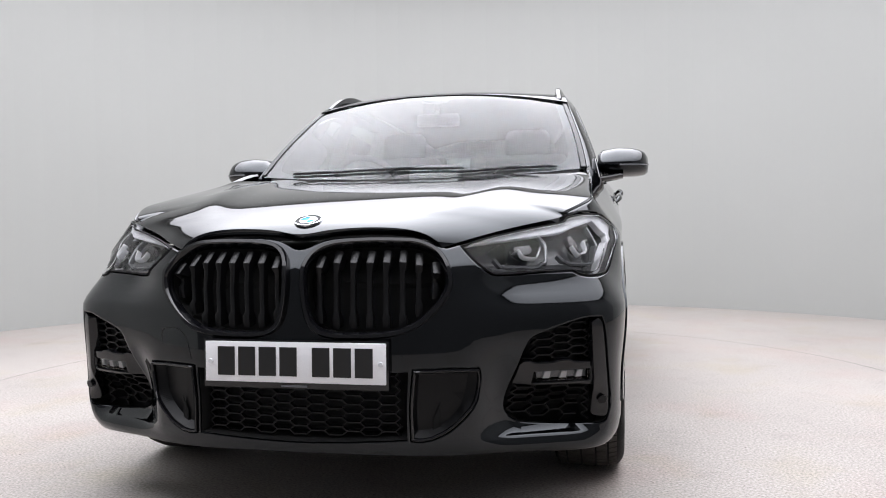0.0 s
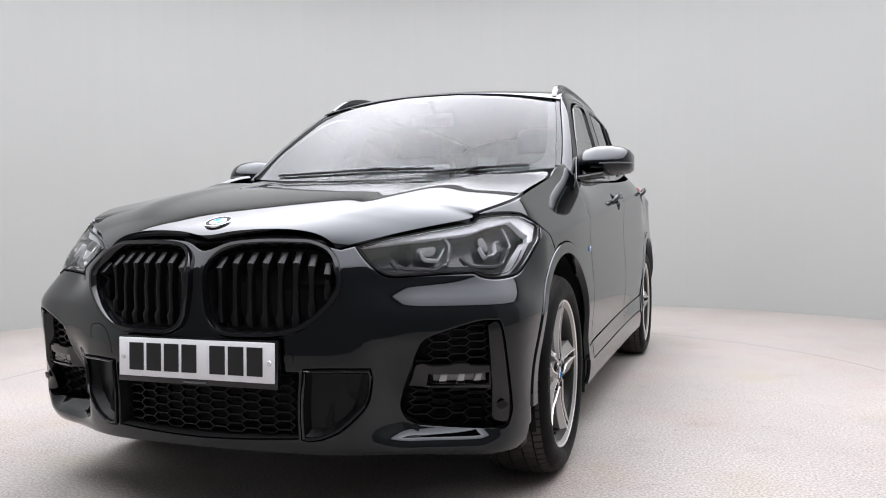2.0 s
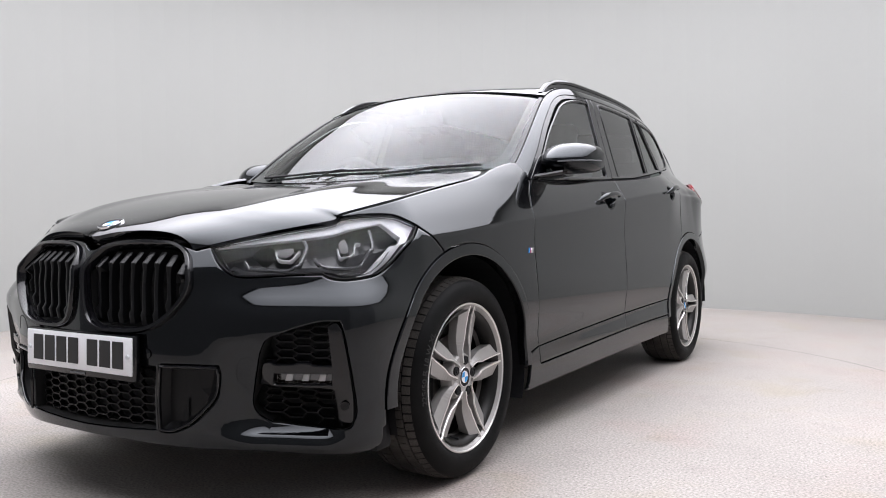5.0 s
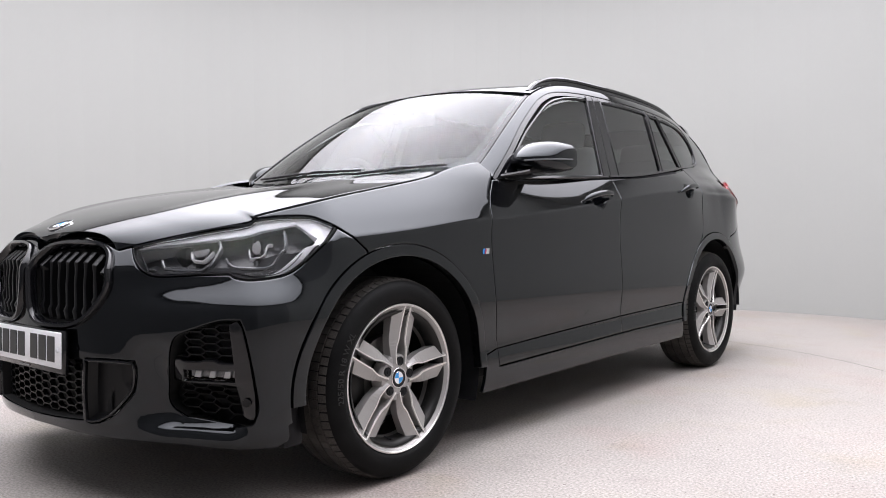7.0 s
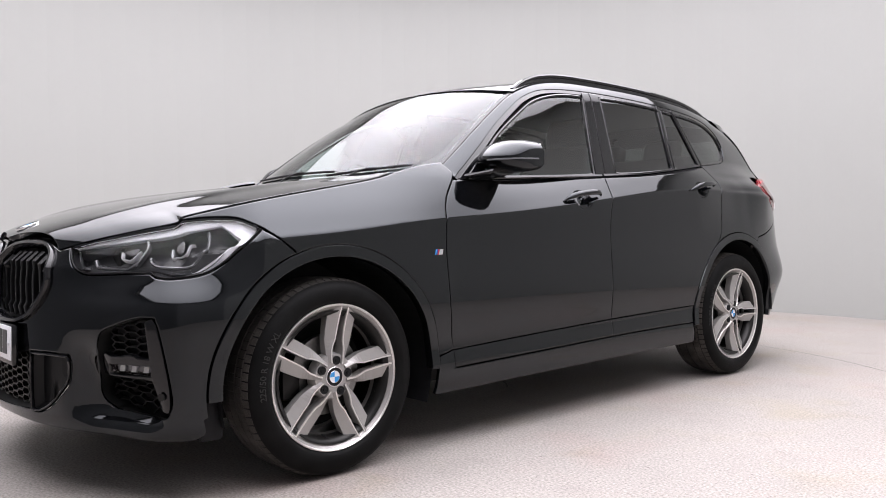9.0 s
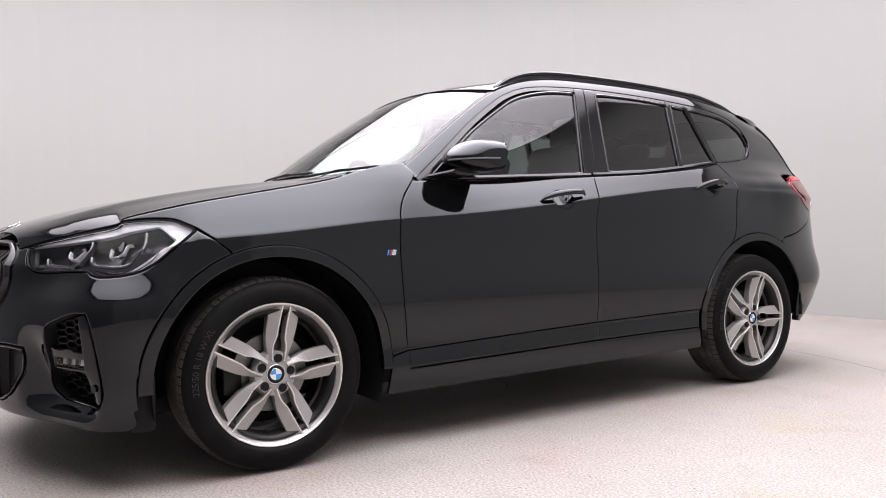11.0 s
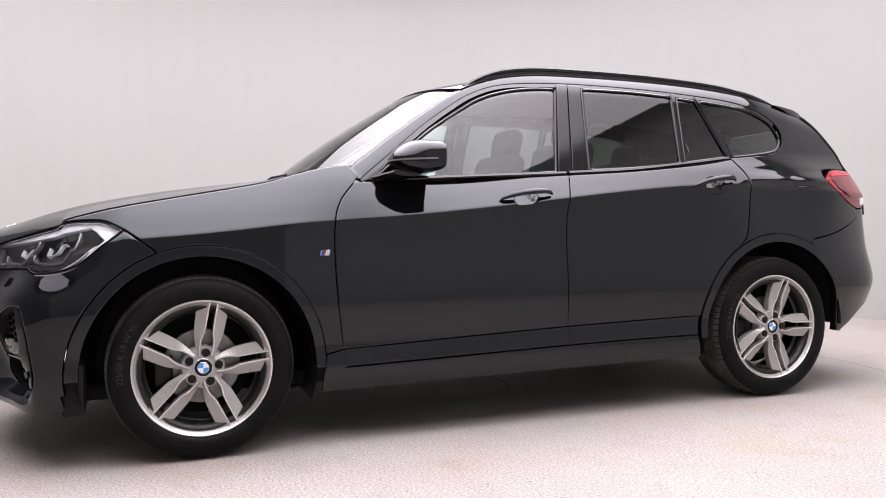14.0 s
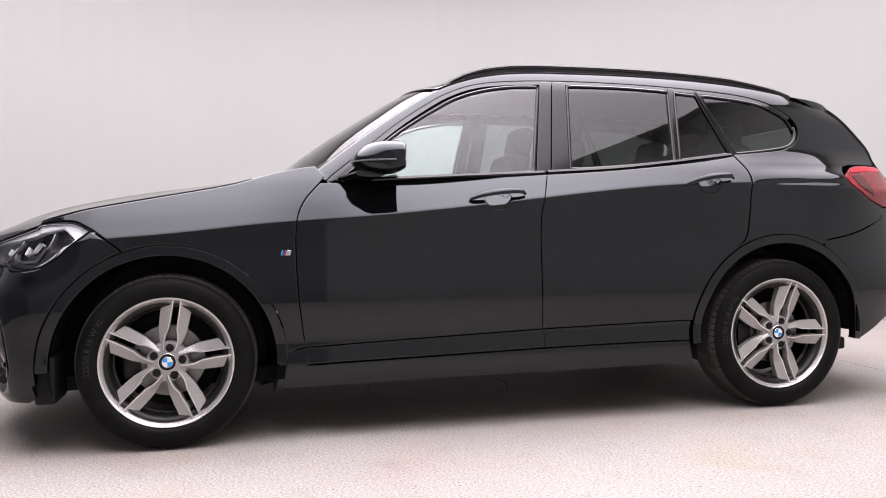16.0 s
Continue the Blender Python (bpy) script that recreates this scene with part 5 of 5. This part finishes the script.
wiper([(-.74, -.012), (-.4, .008), (-.1, .02), (.15, .018), (.33, .012)], [(-.12, -.05), (-.1, -.01), (-.04, .018), (.04, .02)])
wiper([(.3, -.02), (.5, -.008), (.7, -.005), (.84, -.01)], [(.5, -.06), (.52, -.03), (.57, -.008), (.62, -.006)])

# tail end: the gate's edge runs down the body side and behind the lamp
edge_chart = [(quarter(y, z)) for y, z in ((3.19, 1.415), (3.255, 1.36), (3.335, 1.27), (3.41, 1.19), (3.455, 1.13))] + [lower(s, z) for s, z in ((5.02, 1.0), (4.99, .88))]
edge_chart = np.array(edge_chart)
GATE = [Spline(*zip((0, .12, .27, .43, .54, .78, 1), edge_chart[:, k])) for k in range(3)]


def tailgate(u, v):
    """u across, v down from the roof to the bumper."""
    u, v = np.asarray(u, float), np.asarray(v, float)
    a = abs(u)
    return np.stack([-u * (GATE[0](v) - .003), GATE[1](v) + (.06 + .05 * v) * (1 - a ** 2), GATE[2](v) + .02 * (1 - a ** 2) * (1 - v)], -1)


gate = panel("tailgate", tailgate, outline([(-1, 0), (0, -.02), (1, 0)], [(1, 0), (1, .5), (1, 1)], [(1, 1), (0, 1), (-1, 1)], [(-1, 1), (-1, .5), (-1, 0)]), PAINT, car, "gloss black tailgate", unit=(.6, .55), holes=[outline([(-.8, .12), (.8, .12)], [(.8, .12), (.86, .48)], [(.86, .48), (-.86, .48)], [(-.86, .48), (-.8, .12)])], step=.05, edge=.025)
pane = panel("rear_screen", tailgate, outline([(-.8, .12), (.8, .12)], [(.8, .12), (.86, .48)], [(.86, .48), (-.86, .48)], [(-.86, .48), (-.8, .12)]), GLASS_DARK, gate, "dark tinted rear screen", unit=(.6, .55), step=.1, edge=.05, depth=.003, off=-.003)
pane.visible_shadow = False
rows = []
for y, w, top, low in ((2.97, .55, 1.474, 1.468), (3.05, .54, 1.466, 1.445), (3.13, .526, 1.456, 1.413), (3.185, .511, 1.443, 1.378), (3.205, .503, 1.43, 1.37)):
    row = [(w, low), (w - .004, top - .006), (w - .016, top)] + [(w * k, top + .032 * (1 - k ** 2.4)) for k in (.85, .6, .3, 0)]
    row = row + [(-x, z) for x, z in row[-2::-1]]
    rows.append([(x, y + .1 * (1 - (x / w) ** 2), z) for x, z in row])
loft("spoiler", rows, PAINT, gate, "gloss black roof spoiler", caps=True, sharp=50)

# underside and interior
part("underbody", block((1.3, 3.7, .06), (0, 1.35, .24), (0, 0, 0), .01), VOID, car, "dark underbody")
part("engine_bay", block((1.1, .9, .35), (0, -.15, .62), (0, 0, 0), .02), VOID, car, "dark engine bay bulk")
part("cabin_floor", block((1.4, 2.7, .05), (0, 1.9, .42), (0, 0, 0), .01), MATT_BLACK, car, "black cabin floor")
part("bulkhead", block((1.45, .05, .5), (0, .62, .72), (0, 0, 0), .01), VOID, car)
dash = part("dashboard", block((1.42, .42, .16), (0, .78, .97), (8, 0, 0), .05, 4), MATT_BLACK, car, "black dashboard")
part("display", block((.26, .02, .11), (.02, .9, 1.09), (-12, 0, 0), .008), GLOSS_BLACK, dash, "black centre display")


def seat(x, y, lean=14):
    base = part("seat", block((.5, .5, .16), (x, y, .62), (-6, 0, 0), .06, 4), SEAT, car, "dark upholstered seat with headrest")
    part("backrest", block((.48, .13, .62), (x, y + .31, .95), (-lean, 0, 0), .055, 4), SEAT, base)
    part("headrest", block((.26, .1, .17), (x, y + .42, 1.32), (-lean, 0, 0), .045, 4), SEAT, base)
    for s in (-.06, .06):
        part("headrest_post", block((.012, .012, .12), (x + s, y + .40, 1.22), (-lean, 0, 0), .003), CHROME, base)


for x in (-.37, .37):
    seat(x, 1.42)
part("rear_seat_base", block((1.3, .5, .16), (0, 2.25, .64), (-4, 0, 0), .06, 4), SEAT, car, "dark rear bench")
bench = part("rear_bench", block((1.3, .14, .62), (0, 2.55, .93), (-20, 0, 0), .05, 4), SEAT, car, "dark rear seat backrest")
for x in (-.4, 0, .4):
    part("headrest", block((.24, .09, .15), (x, 2.68, 1.26), (-15, 0, 0), .04, 4), SEAT, bench)
ring_pts = [(-.37 + .185 * math.cos(a), 1.03 - .06 * math.sin(a), 1.02 + .175 * math.sin(a)) for a in np.linspace(0, 2 * math.pi, 41)[:-1]]
steer = sweep("steering_wheel", ring_pts, (0, .95, .33), oval(.032, .03, 10), MATT_BLACK, car, "black leather steering wheel", True)
part("wheel_boss", block((.16, .05, .12), (-.37, 1.02, 1.01), (-18, 0, 0), .02, 3), MATT_BLACK, steer)
for s in (-1, 1):
    part("wheel_spoke", block((.1, .02, .035), (-.37 + s * .12, 1.025, 1.02), (-18, 0, 0), .006), MATT_BLACK, steer)
mirror_stem = part("rear_view_mirror", block((.22, .03, .065), (0, 1.08, 1.38), (10, 0, 0), .014, 3), GLOSS_BLACK, car, "black interior rear-view mirror")
part("mirror_stalk", block((.03, .03, .08), (0, 1.07, 1.43), (20, 0, 0), .006), GLOSS_BLACK, mirror_stem)
